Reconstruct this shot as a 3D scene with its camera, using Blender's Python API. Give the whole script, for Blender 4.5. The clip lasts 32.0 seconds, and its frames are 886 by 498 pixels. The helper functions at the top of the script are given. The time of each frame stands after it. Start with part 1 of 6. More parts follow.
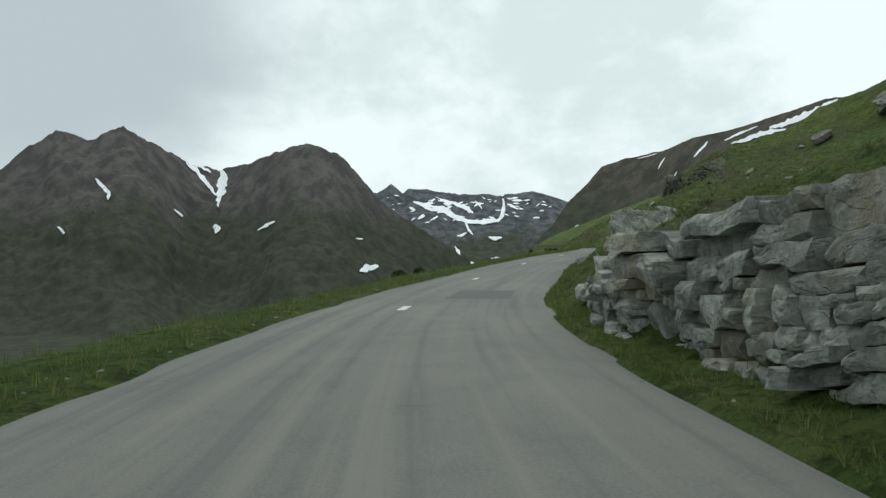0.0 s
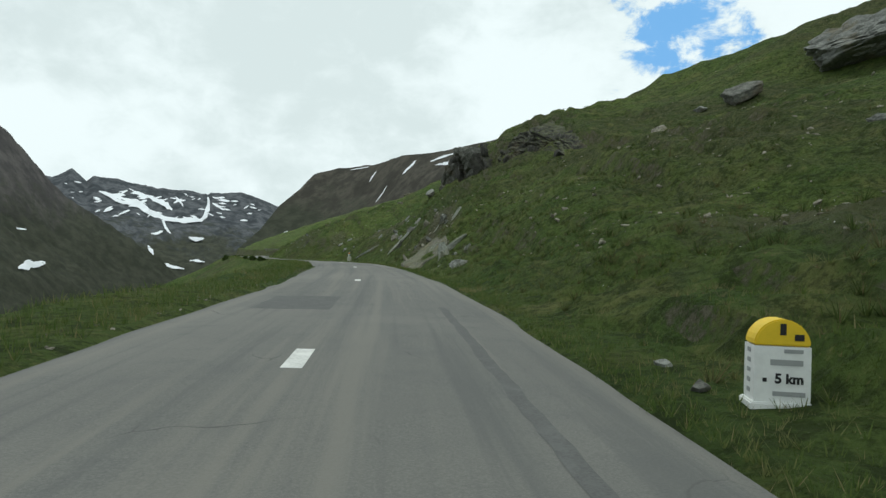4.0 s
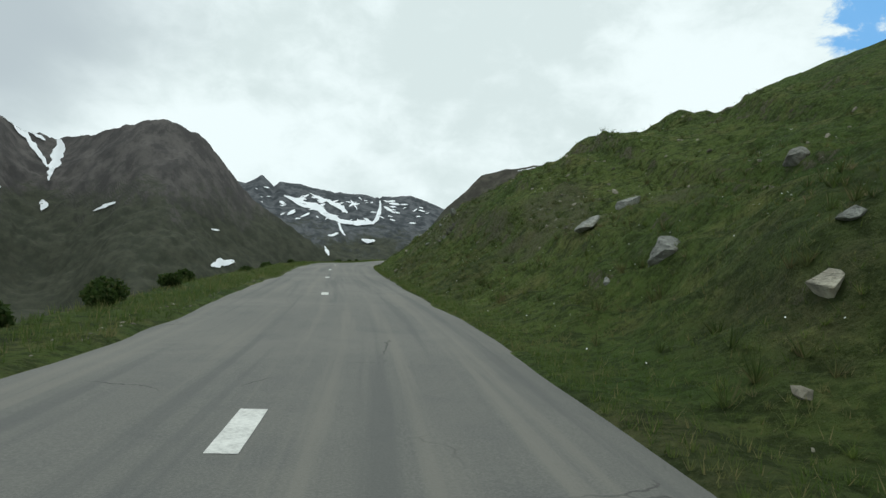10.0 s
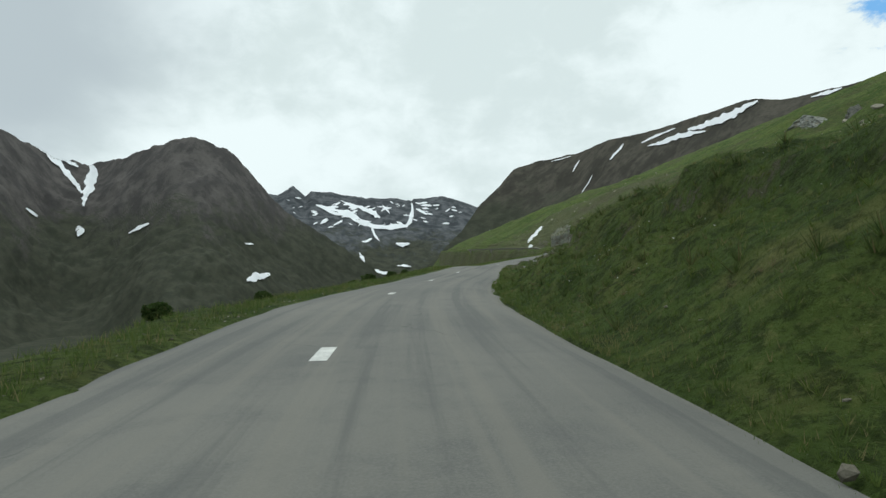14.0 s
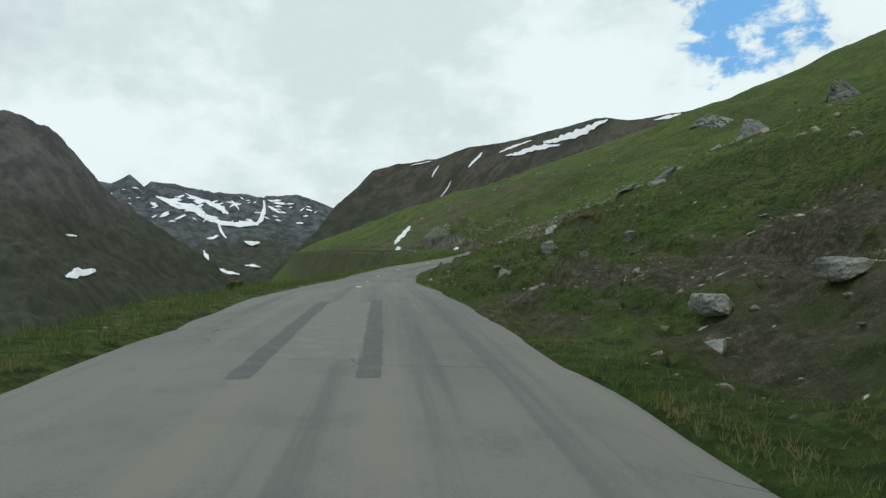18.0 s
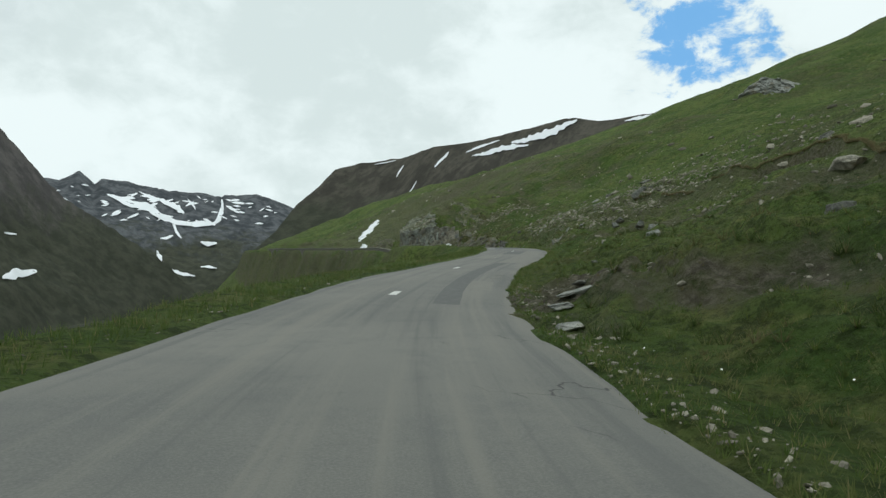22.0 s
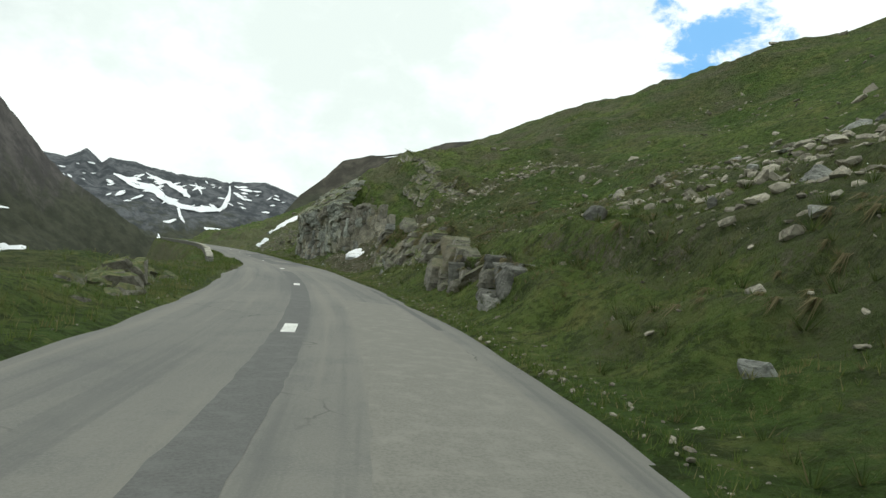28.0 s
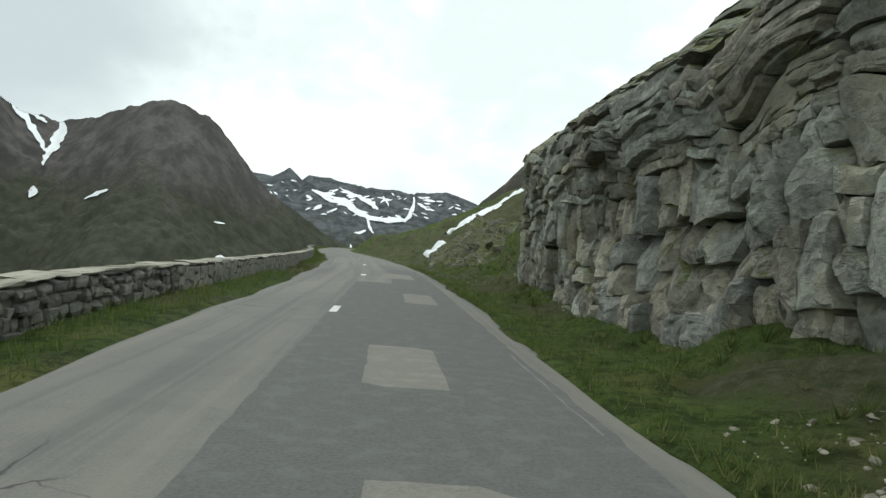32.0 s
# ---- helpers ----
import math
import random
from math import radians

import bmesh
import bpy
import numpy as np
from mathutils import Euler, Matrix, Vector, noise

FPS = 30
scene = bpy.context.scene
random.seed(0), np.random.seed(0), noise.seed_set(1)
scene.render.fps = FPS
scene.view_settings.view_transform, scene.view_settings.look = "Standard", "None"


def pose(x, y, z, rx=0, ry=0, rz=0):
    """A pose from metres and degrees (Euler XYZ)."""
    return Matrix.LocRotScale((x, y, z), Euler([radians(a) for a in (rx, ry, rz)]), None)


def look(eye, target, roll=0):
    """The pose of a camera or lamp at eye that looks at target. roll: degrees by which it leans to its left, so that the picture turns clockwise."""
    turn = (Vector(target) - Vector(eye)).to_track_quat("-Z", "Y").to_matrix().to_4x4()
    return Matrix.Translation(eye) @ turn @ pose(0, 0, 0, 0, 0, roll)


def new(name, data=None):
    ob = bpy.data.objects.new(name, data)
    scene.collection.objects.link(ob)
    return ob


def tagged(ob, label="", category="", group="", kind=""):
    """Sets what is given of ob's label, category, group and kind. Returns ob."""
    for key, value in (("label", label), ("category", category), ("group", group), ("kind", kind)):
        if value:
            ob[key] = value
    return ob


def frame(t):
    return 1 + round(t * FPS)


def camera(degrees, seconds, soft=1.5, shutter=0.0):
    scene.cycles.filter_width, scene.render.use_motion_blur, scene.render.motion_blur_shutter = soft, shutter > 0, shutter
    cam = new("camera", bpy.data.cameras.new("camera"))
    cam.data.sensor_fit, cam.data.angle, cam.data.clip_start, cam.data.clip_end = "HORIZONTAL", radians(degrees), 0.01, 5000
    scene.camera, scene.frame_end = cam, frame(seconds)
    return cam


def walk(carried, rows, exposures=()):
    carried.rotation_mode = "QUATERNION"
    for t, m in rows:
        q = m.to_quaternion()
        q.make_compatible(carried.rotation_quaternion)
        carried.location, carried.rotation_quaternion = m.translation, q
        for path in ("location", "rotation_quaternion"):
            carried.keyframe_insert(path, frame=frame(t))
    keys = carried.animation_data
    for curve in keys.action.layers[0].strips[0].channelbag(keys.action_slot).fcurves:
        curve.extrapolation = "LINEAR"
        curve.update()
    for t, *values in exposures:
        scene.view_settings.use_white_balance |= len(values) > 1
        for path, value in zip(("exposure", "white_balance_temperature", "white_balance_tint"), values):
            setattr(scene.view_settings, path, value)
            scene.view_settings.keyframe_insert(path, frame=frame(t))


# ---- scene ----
LENS = 68.5
cam = camera(LENS, 32.0, soft=1.4)
PATH = [
    (0.0, 0.000, 0.000, 1.200, 0.00, 1.50, 0.00),
    (0.5, -0.379, 6.145, 1.101, 0.03, 1.90, -3.57),
    (1.0, -0.314, 12.176, 1.025, 0.25, 0.96, -8.01),
    (1.5, 0.229, 18.078, 0.978, 0.43, -0.48, -12.76),
    (2.0, 1.262, 24.014, 0.978, 0.50, -0.85, -17.02),
    (2.5, 2.682, 30.069, 1.042, 0.58, -0.99, -19.46),
    (3.0, 4.374, 36.174, 1.166, 0.53, -0.88, -21.76),
    (3.5, 6.325, 42.240, 1.319, 0.44, -1.31, -24.07),
    (4.0, 8.451, 48.195, 1.462, 0.68, -1.76, -25.33),
    (4.5, 10.649, 54.082, 1.577, 0.88, -2.18, -25.74),
    (5.0, 12.868, 60.010, 1.663, 0.95, -2.53, -25.46),
    (5.5, 15.075, 66.107, 1.729, 0.93, -2.77, -24.53),
    (6.0, 17.208, 72.337, 1.786, 0.96, -2.83, -23.48),
    (6.5, 19.167, 78.507, 1.836, 0.99, -3.34, -21.93),
    (7.0, 20.894, 84.566, 1.885, 0.92, -3.36, -20.11),
    (7.5, 22.410, 90.600, 1.929, 0.72, -2.80, -18.37),
    (8.0, 23.780, 96.828, 1.933, 0.56, -2.87, -16.73),
    (8.5, 25.014, 103.276, 1.892, 0.43, -3.22, -15.20),
    (9.0, 26.073, 109.678, 1.838, 0.48, -3.36, -13.83),
    (9.5, 26.939, 115.822, 1.768, 0.48, -2.89, -12.44),
    (10.0, 27.610, 121.666, 1.699, 0.45, -2.69, -10.89),
    (10.5, 28.116, 127.449, 1.650, 0.49, -2.34, -9.37),
    (11.0, 28.479, 133.446, 1.615, 0.57, -1.20, -7.83),
    (11.5, 28.691, 139.634, 1.587, 0.59, -0.28, -6.47),
    (12.0, 28.815, 145.844, 1.549, 0.63, -0.21, -6.18),
    (12.5, 28.932, 152.068, 1.496, 0.65, -0.30, -6.28),
    (13.0, 29.075, 158.323, 1.458, 0.62, -0.30, -6.64),
    (13.5, 29.279, 164.668, 1.462, 0.45, 0.54, -7.30),
    (14.0, 29.548, 171.054, 1.488, 0.39, 1.24, -7.84),
    (14.5, 29.915, 177.347, 1.500, 0.35, 1.82, -9.19),
    (15.0, 30.456, 183.544, 1.483, 0.30, 1.96, -11.14),
    (15.5, 31.216, 189.591, 1.433, 0.30, 1.32, -13.51),
    (16.0, 32.202, 195.400, 1.359, 0.51, -0.43, -16.02),
    (16.5, 33.393, 200.938, 1.280, 0.59, -1.29, -18.47),
    (17.0, 34.763, 206.295, 1.223, 0.66, -1.32, -20.30),
    (17.5, 36.240, 211.671, 1.211, 0.64, -0.48, -20.53),
    (18.0, 37.793, 217.287, 1.252, 0.64, -0.81, -20.59),
    (18.5, 39.435, 223.235, 1.325, 0.67, 0.28, -20.51),
    (19.0, 41.107, 229.364, 1.370, 0.68, 0.96, -20.27),
    (19.5, 42.767, 235.511, 1.334, 0.67, 1.45, -20.22),
    (20.0, 44.438, 241.710, 1.222, 0.44, 1.48, -20.22),
    (20.5, 46.103, 247.852, 1.070, 0.52, 1.34, -20.41),
    (21.0, 47.732, 253.739, 0.917, 0.64, 0.62, -20.86),
    (21.5, 49.403, 259.478, 0.794, 0.82, -1.00, -21.97),
    (22.0, 51.263, 265.293, 0.736, 0.92, -1.18, -23.86),
    (22.5, 53.439, 271.264, 0.776, 0.92, -0.74, -26.56),
    (23.0, 56.009, 277.252, 0.910, 1.28, -1.00, -30.23),
    (23.5, 59.016, 283.137, 1.102, 1.75, -1.44, -34.12),
    (24.0, 62.434, 288.881, 1.326, 2.33, -1.92, -37.58),
    (24.5, 66.130, 294.363, 1.588, 2.96, -2.62, -40.51),
    (25.0, 69.970, 299.578, 1.890, 3.05, -2.77, -42.24),
    (25.5, 73.847, 304.676, 2.218, 2.98, -2.91, -42.22),
    (26.0, 77.636, 309.842, 2.553, 2.83, -3.23, -40.25),
    (26.5, 81.199, 315.254, 2.870, 2.58, -3.96, -36.51),
    (27.0, 84.394, 321.013, 3.141, 1.98, -4.50, -31.73),
    (27.5, 87.094, 327.017, 3.336, 1.45, -4.76, -27.00),
    (28.0, 89.221, 332.903, 3.425, 0.91, -4.67, -23.05),
    (28.5, 90.874, 338.576, 3.424, 0.69, -4.72, -19.80),
    (29.0, 92.260, 344.392, 3.391, 0.63, -4.43, -17.36),
    (29.5, 93.471, 350.571, 3.385, 0.63, -3.88, -15.10),
    (30.0, 94.471, 356.964, 3.411, 0.67, -3.32, -12.97),
    (30.5, 95.238, 363.268, 3.444, 0.66, -3.25, -11.18),
    (31.0, 95.795, 369.331, 3.467, 0.44, -3.26, -9.58),
    (31.5, 96.189, 375.295, 3.477, 0.39, -3.41, -8.28),
    (32.0, 96.465, 381.362, 3.471, 0.34, -3.91, -7.29),
]
walk(cam, [(t, pose(x, y, z, 90 + p, r, w)) for t, x, y, z, p, r, w in PATH], [(0.0, 0.0, 6050, 4), (13.0, 0.0, 6050, 4), (16.0, -0.1, 6000, 4), (21.0, -0.08, 6050, 4), (24.5, 0.18, 6200, 4), (27.0, 0.36, 6350, 4), (29.0, 0.2, 6350, 4), (32.0, 0.3, 6200, 4)])

# ---- world, sun ----
SUN_EL, SUN_AZ = radians(64), radians(-15)          # behind the bright cloud, ahead and to the right
world = bpy.data.worlds.new("world")
scene.world = world
world.use_nodes = True
wn, wl = world.node_tree.nodes, world.node_tree.links
wn.clear()


def wmath(op, a, b=None, clamp=False):
    n = wn.new("ShaderNodeMath")
    n.operation, n.use_clamp = op, clamp
    for i, v in enumerate((a, b)):
        if v is None:
            continue
        if isinstance(v, (int, float)):
            n.inputs[i].default_value = v
        else:
            wl.new(v, n.inputs[i])
    return n.outputs[0]


def wmix(f, a, b):
    n = wn.new("ShaderNodeMix")
    n.data_type = "RGBA"
    for i, v in ((0, f), (6, a), (7, b)):
        if isinstance(v, (int, float, tuple)):
            n.inputs[i].default_value = v
        else:
            wl.new(v, n.inputs[i])
    return n.outputs[2]


def wstep(v, lo, hi):
    n = wn.new("ShaderNodeMapRange")
    n.interpolation_type = "SMOOTHSTEP"
    n.inputs["From Min"].default_value, n.inputs["From Max"].default_value = lo, hi
    wl.new(v, n.inputs["Value"])
    return n.outputs["Result"]


def heading_vec(az, el):
    a, e = radians(az), radians(el)
    return (math.sin(a) * math.cos(e), math.cos(a) * math.cos(e), math.sin(e))


wtc = wn.new("ShaderNodeTexCoord")
sky = wn.new("ShaderNodeTexSky")
sky.sky_type = "NISHITA"
sky.sun_disc = False
sky.sun_elevation, sky.sun_rotation = SUN_EL, SUN_AZ
sky.altitude = 2200
wmap = wn.new("ShaderNodeMapping")
wmap.inputs["Scale"].default_value = (1.0, 1.0, 1.5)
wl.new(wtc.outputs["Generated"], wmap.inputs["Vector"])


def wnoise(scale, detail, rough, w=0.0, dist=0.0):
    n = wn.new("ShaderNodeTexNoise")
    n.noise_dimensions = "4D"
    n.inputs["Scale"].default_value, n.inputs["Detail"].default_value = scale, detail
    n.inputs["Roughness"].default_value, n.inputs["W"].default_value = rough, w
    n.inputs["Distortion"].default_value = dist
    wl.new(wmap.outputs[0], n.inputs["Vector"])
    return n.outputs["Fac"]


def toward(az, el):
    n = wn.new("ShaderNodeVectorMath")
    n.operation = "DOT_PRODUCT"
    wl.new(wtc.outputs["Generated"], n.inputs[0])
    n.inputs[1].default_value = heading_vec(az, el)
    return n.outputs["Value"]


big = wnoise(1.7, 4, 0.5, 3.1)
mid = wnoise(3.2, 5, 0.5, 1.3, 0.3)
fine = wnoise(16.0, 6, 0.62, 7.7, 0.3)
# grey cloud bank in the north-west, bright cloud ahead, a torn blue hole to the right
bank = wmath("ADD", toward(-55, 34), wmath("MULTIPLY", wmath("SUBTRACT", mid, 0.5), 0.22))
grey = wstep(bank, 0.70, 0.85)
soft_grey = wmath("MULTIPLY", wstep(wmath("ADD", mid, wmath("MULTIPLY", wmath("SUBTRACT", fine, 0.5), 0.35)), 0.42, 0.64), 0.62)
cloud = wmix(soft_grey, (0.99, 1.03, 1.0, 1), (0.66, 0.72, 0.69, 1))
cloud = wmix(grey, cloud, (0.56, 0.60, 0.615, 1))
cloud = wmix(wmath("MULTIPLY", wstep(big, 0.5, 0.7), 0.25), cloud, (0.74, 0.77, 0.74, 1))
hole = wmath("ADD", toward(45.5, 18), wmath("ADD", wmath("MULTIPLY", wmath("SUBTRACT", mid, 0.5), 0.045), wmath("MULTIPLY", wmath("SUBTRACT", fine, 0.5), 0.036)))
blue = wstep(hole, 0.9956, 1.001)
dim = wn.new("ShaderNodeVectorMath")
dim.operation = "SCALE"
dim.inputs["Scale"].default_value = 0.10
wl.new(sky.outputs[0], dim.inputs[0])
skyblue = wmix(0.2, (0.17, 0.50, 0.95, 1), dim.outputs[0])
final = wmix(wmath("MULTIPLY", blue, 0.9), cloud, skyblue)
wbg = wn.new("ShaderNodeBackground")
wbg.inputs["Strength"].default_value = 0.95
wl.new(final, wbg.inputs["Color"])
wout = wn.new("ShaderNodeOutputWorld")
wl.new(wbg.outputs[0], wout.inputs["Surface"])

sun = new("sun", bpy.data.lights.new("sun", "SUN"))
sun.data.energy, sun.data.angle, sun.data.color = 1.15, radians(14), (1.0, 0.96, 0.90)
sun.matrix_world = look(Vector(heading_vec(math.degrees(SUN_AZ), math.degrees(SUN_EL))) * 100, (0, 0, 0))
scene.view_settings.exposure = 0.0


# ---- numeric noise ----
def lattice(ix, iy, seed):
    h = (ix.astype(np.int64) * 374761393 + iy.astype(np.int64) * 668265263 + seed * 974711) & 0xFFFFFFFF
    h = ((h ^ (h >> 13)) * 1274126177) & 0xFFFFFFFF
    return ((h ^ (h >> 16)) & 0xFFFFFF) / float(0xFFFFFF)


def vnoise(x, y, seed=0):
    x, y = np.asarray(x, float), np.asarray(y, float)
    ix, iy = np.floor(x), np.floor(y)
    fx, fy = x - ix, y - iy
    fx, fy = fx * fx * fx * (fx * (fx * 6 - 15) + 10), fy * fy * fy * (fy * (fy * 6 - 15) + 10)
    a, b = lattice(ix, iy, seed), lattice(ix + 1, iy, seed)
    c, d = lattice(ix, iy + 1, seed), lattice(ix + 1, iy + 1, seed)
    return (a * (1 - fx) + b * fx) * (1 - fy) + (c * (1 - fx) + d * fx) * fy - 0.5


def fbm(x, y, octaves=4, seed=0, gain=0.5):
    r, amp = 0.0, 1.0
    for k in range(octaves):
        r = r + amp * vnoise(x * 2 ** k + 17.3 * k, y * 2 ** k - 9.1 * k, seed + k)
        amp *= gain
    return r


def ridged(x, y, octaves=5, seed=0):
    r, amp = 0.0, 1.0
    for k in range(octaves):
        r = r + amp * (1 - 4 * np.abs(vnoise(x * 2 ** k + 3.3 * k, y * 2 ** k + 7.9 * k, seed + k)))
        amp *= 0.5
    return r / 2


def cells(x, y, seed=0):
    """Nearest jittered cell: its two random numbers, and the way from its border."""
    x, y = np.asarray(x, float), np.asarray(y, float)
    ix, iy = np.floor(x), np.floor(y)
    best, second = np.full(x.shape, 9.0), np.full(x.shape, 9.0)
    r1, r2 = np.zeros(x.shape), np.zeros(x.shape)
    for dx in (-1, 0, 1):
        for dy in (-1, 0, 1):
            cx, cy = ix + dx, iy + dy
            px, py = cx + 0.15 + 0.7 * lattice(cx, cy, seed), cy + 0.15 + 0.7 * lattice(cx, cy, seed + 1)
            d = np.maximum(np.abs(px - x), np.abs(py - y)) * 0.6 + np.hypot(px - x, py - y) * 0.4
            near = d < best
            second = np.where(near, best, np.minimum(second, d))
            r1 = np.where(near, lattice(cx, cy, seed + 2), r1)
            r2 = np.where(near, lattice(cx, cy, seed + 3), r2)
            best = np.where(near, d, best)
    return r1, r2, second - best


# ---- the line of the road ----
KNOTS = np.array(PATH)
tt = np.arange(0, 32.001, 0.05)


def spline(col):
    v, i = KNOTS[:, col], np.clip((tt / 0.5).astype(int), 0, len(KNOTS) - 2)
    f = tt / 0.5 - i
    a, b, c, d = v[np.maximum(i - 1, 0)], v[i], v[i + 1], v[np.minimum(i + 2, len(v) - 1)]
    return 0.5 * (2 * b + (c - a) * f + (2 * a - 5 * b + 4 * c - d) * f * f + (3 * b - 3 * c + d - a) * f ** 3)


EYE = 1.2
line = np.stack([spline(1), spline(2), spline(3) - EYE], 1)
sl = np.r_[0, np.cumsum(np.hypot(*np.diff(line[:, :2], axis=0).T))]
S_END = sl[-1]
st = np.arange(0, S_END, 1.0)
core = np.stack([np.interp(st, sl, line[:, k]) for k in range(3)], 1)
# a smoothed bearing for every metre, carried on before the start and past the end
bear = np.unwrap(np.arctan2(np.gradient(core[:, 0]), np.gradient(core[:, 1])))
bear = np.convolve(np.pad(bear, 4, "edge"), np.ones(9) / 9, "valid")
S0, S1 = -90, 1300
back = np.arange(S0, 0)
ahead = np.arange(len(st), S1)
b_back = bear[0] + np.radians(0.25) * np.clip(-back, 0, 40) * 0.5
b_ahead = bear[-1] - np.radians(0.16) * np.clip(ahead - len(st) - 20, 0, 45) + np.radians(0.10) * np.clip(ahead - len(st) - 90, 0, 120)
SS = np.r_[back, st, ahead].astype(float)
BB = np.r_[b_back, bear, b_ahead]
n0 = len(back)
XY = np.zeros((len(SS), 2))
XY[n0:n0 + len(st)] = core[:, :2]
for i in range(n0 - 1, -1, -1):
    XY[i] = XY[i + 1] - (math.sin(BB[i]), math.cos(BB[i]))
for i in range(n0 + len(st), len(SS)):
    XY[i] = XY[i - 1] + (math.sin(BB[i]), math.cos(BB[i]))
ZZ = np.r_[core[0, 2] + 0 * back, core[:, 2], core[-1, 2] + 0.004 * (ahead - len(st))]
ZZ = np.convolve(np.pad(ZZ, 5, "edge"), np.ones(11) / 11, "valid")
BFAR = np.convolve(np.pad(BB, 60, "edge"), np.ones(121) / 121, "valid")


def around(s, u):
    """Plan place of the point s metres along the road and u metres to its right."""
    w = np.clip((np.abs(u) - 6) / 60, 0, 1)
    w = w * w * (3 - 2 * w)
    b = np.interp(s, SS, BB) * (1 - w) + np.interp(s, SS, BFAR) * w
    return np.interp(s, SS, XY[:, 0]) + np.cos(b) * u, np.interp(s, SS, XY[:, 1]) - np.sin(b) * u


def grade(s):
    return np.interp(s, SS, ZZ)


ROAD_R, ROAD_L, MID = 2.15, -3.4, -0.85


def edge_r(s):
    return ROAD_R + np.interp(s, (-5, 34, 43, 150, 160, 212, 224), (0.5, 0.5, 0, 0, 0.42, 0.42, 0)) + 0.22 * vnoise(s / 9, s * 0, 5) + 0.14 * vnoise(s / 1.7, s * 0, 6)


def edge_l(s):
    return ROAD_L + np.interp(s, (380, 393, 400, 410, 425), (0, 0.85, 0.8, 0.35, 0)) - 0.35 * vnoise(s / 8, s * 0, 7) - 0.18 * vnoise(s / 1.5, s * 0, 8)


SLOPE_S = (-90, 0, 30, 60, 100, 130, 150, 166, 180, 200, 235, 270, 300, 330, 360, 395, 403, 430, 445, 520, 700, 1300)
SLOPE_A = (28, 28, 26, 25, 26, 23, 21, 23.5, 21, 22, 21, 21, 23, 26, 27, 27, 34, 34, 26, 22, 21, 22)
BANK_S = (-90, 0, 22, 40, 55, 66, 80, 90, 97, 112, 120, 130, 145, 152, 160, 178, 186, 205, 235, 257, 275, 300, 320, 345, 360, 385, 393, 398, 403, 430, 440, 1300)
BANK_A = (40, 40, 36, 24, 8, 14, 36, 44, 51, 51, 36, 32, 39, 46, 48, 44, 33, 24, 22, 13, 15, 19, 27, 33, 38, 36, 30, 20, 9, 9, 24, 26)
FAR_S = (-90, 0, 60, 110, 200, 300, 400, 500, 1300)
FAR_A = (22, 22, 25, 22, 21, 22, 23.5, 22, 21)


# bare soil and rubble: (s, u, half length, half width, how bare)
BARE = ((462, 24, 55, 42, 0.62), (389.5, -5.4, 8, 1.9, 1.0), (393, 5.2, 9, 3.2, 0.8), (242, 6.5, 4, 1.0, 0.45), (235.5, 9.5, 9.0, 6.5, 1.0), (288.5, 4.0, 6.5, 2.6, 1.0), (321, 10, 8, 4.5, 0.75), (345, 13, 16, 9, 0.42), (362, 16, 14, 9, 0.42), (98, 5.6, 4, 1.6, 0.8), (383, 7, 9, 2.5, 0.35), (395.5, 8, 4, 4.5, 0.9), (357, 7.5, 12, 3.5, 0.4), (370, 9, 7, 4, 0.4), (231, 6.6, 6.5, 3.0, 0.95),
        (274, 11, 6, 2.2, 0.6), (209, 8.5, 4, 1.2, 0.6), (128, 9, 7, 1.6, 0.6), (148, 7.5, 6, 1.5, 0.55), (169, 7, 8, 2.0, 0.5), (305, 17, 9, 2.5, 0.6), (60, 9, 6, 1.5, 0.5), (22, 7, 6, 1.5, 0.5), (41, 10, 6, 1.5, 0.5))


def scarp(s):
    """Line of the undercut turf edge that runs along the hill."""
    return np.interp(s, (250, 271, 290, 305, 321, 334, 344, 356), (13.6, 13.4, 16, 19.5, 21, 16.6, 15.0, 14)) + 1.6 * fbm(s / 6.0, s * 0 + 3, 3, 59)


def scarp_high(s):
    return np.interp(s, (252, 264, 340, 354), (0, 1, 1, 0)) * np.clip(0.75 + 1.3 * vnoise(s / 5, s * 0 + 9, 53), 0, 1)


def soil_at(s, u):
    """How bare of grass the ground is."""
    r = np.zeros(np.broadcast(s, u).shape)
    for cs, cu, ls, lu, k in BARE:
        d = np.hypot((s - cs) / ls, (u - cu) / lu) + 1.3 * fbm(s / 2.3, u / 1.3, 4, 57)
        r = np.maximum(r, k * np.clip((1.15 - d) / 0.5, 0, 1))
    d = (u - scarp(s)) / np.where(u > scarp(s), 0.25, 0.9)
    return np.maximum(r, 0.9 * np.clip(1.2 - np.abs(d), 0, 1) * scarp_high(s))


def sod(s, u):
    f = (u + 1.3 * fbm(s / 3.2, u / 6, 3, 46)) / 1.75
    return f - np.floor(f)


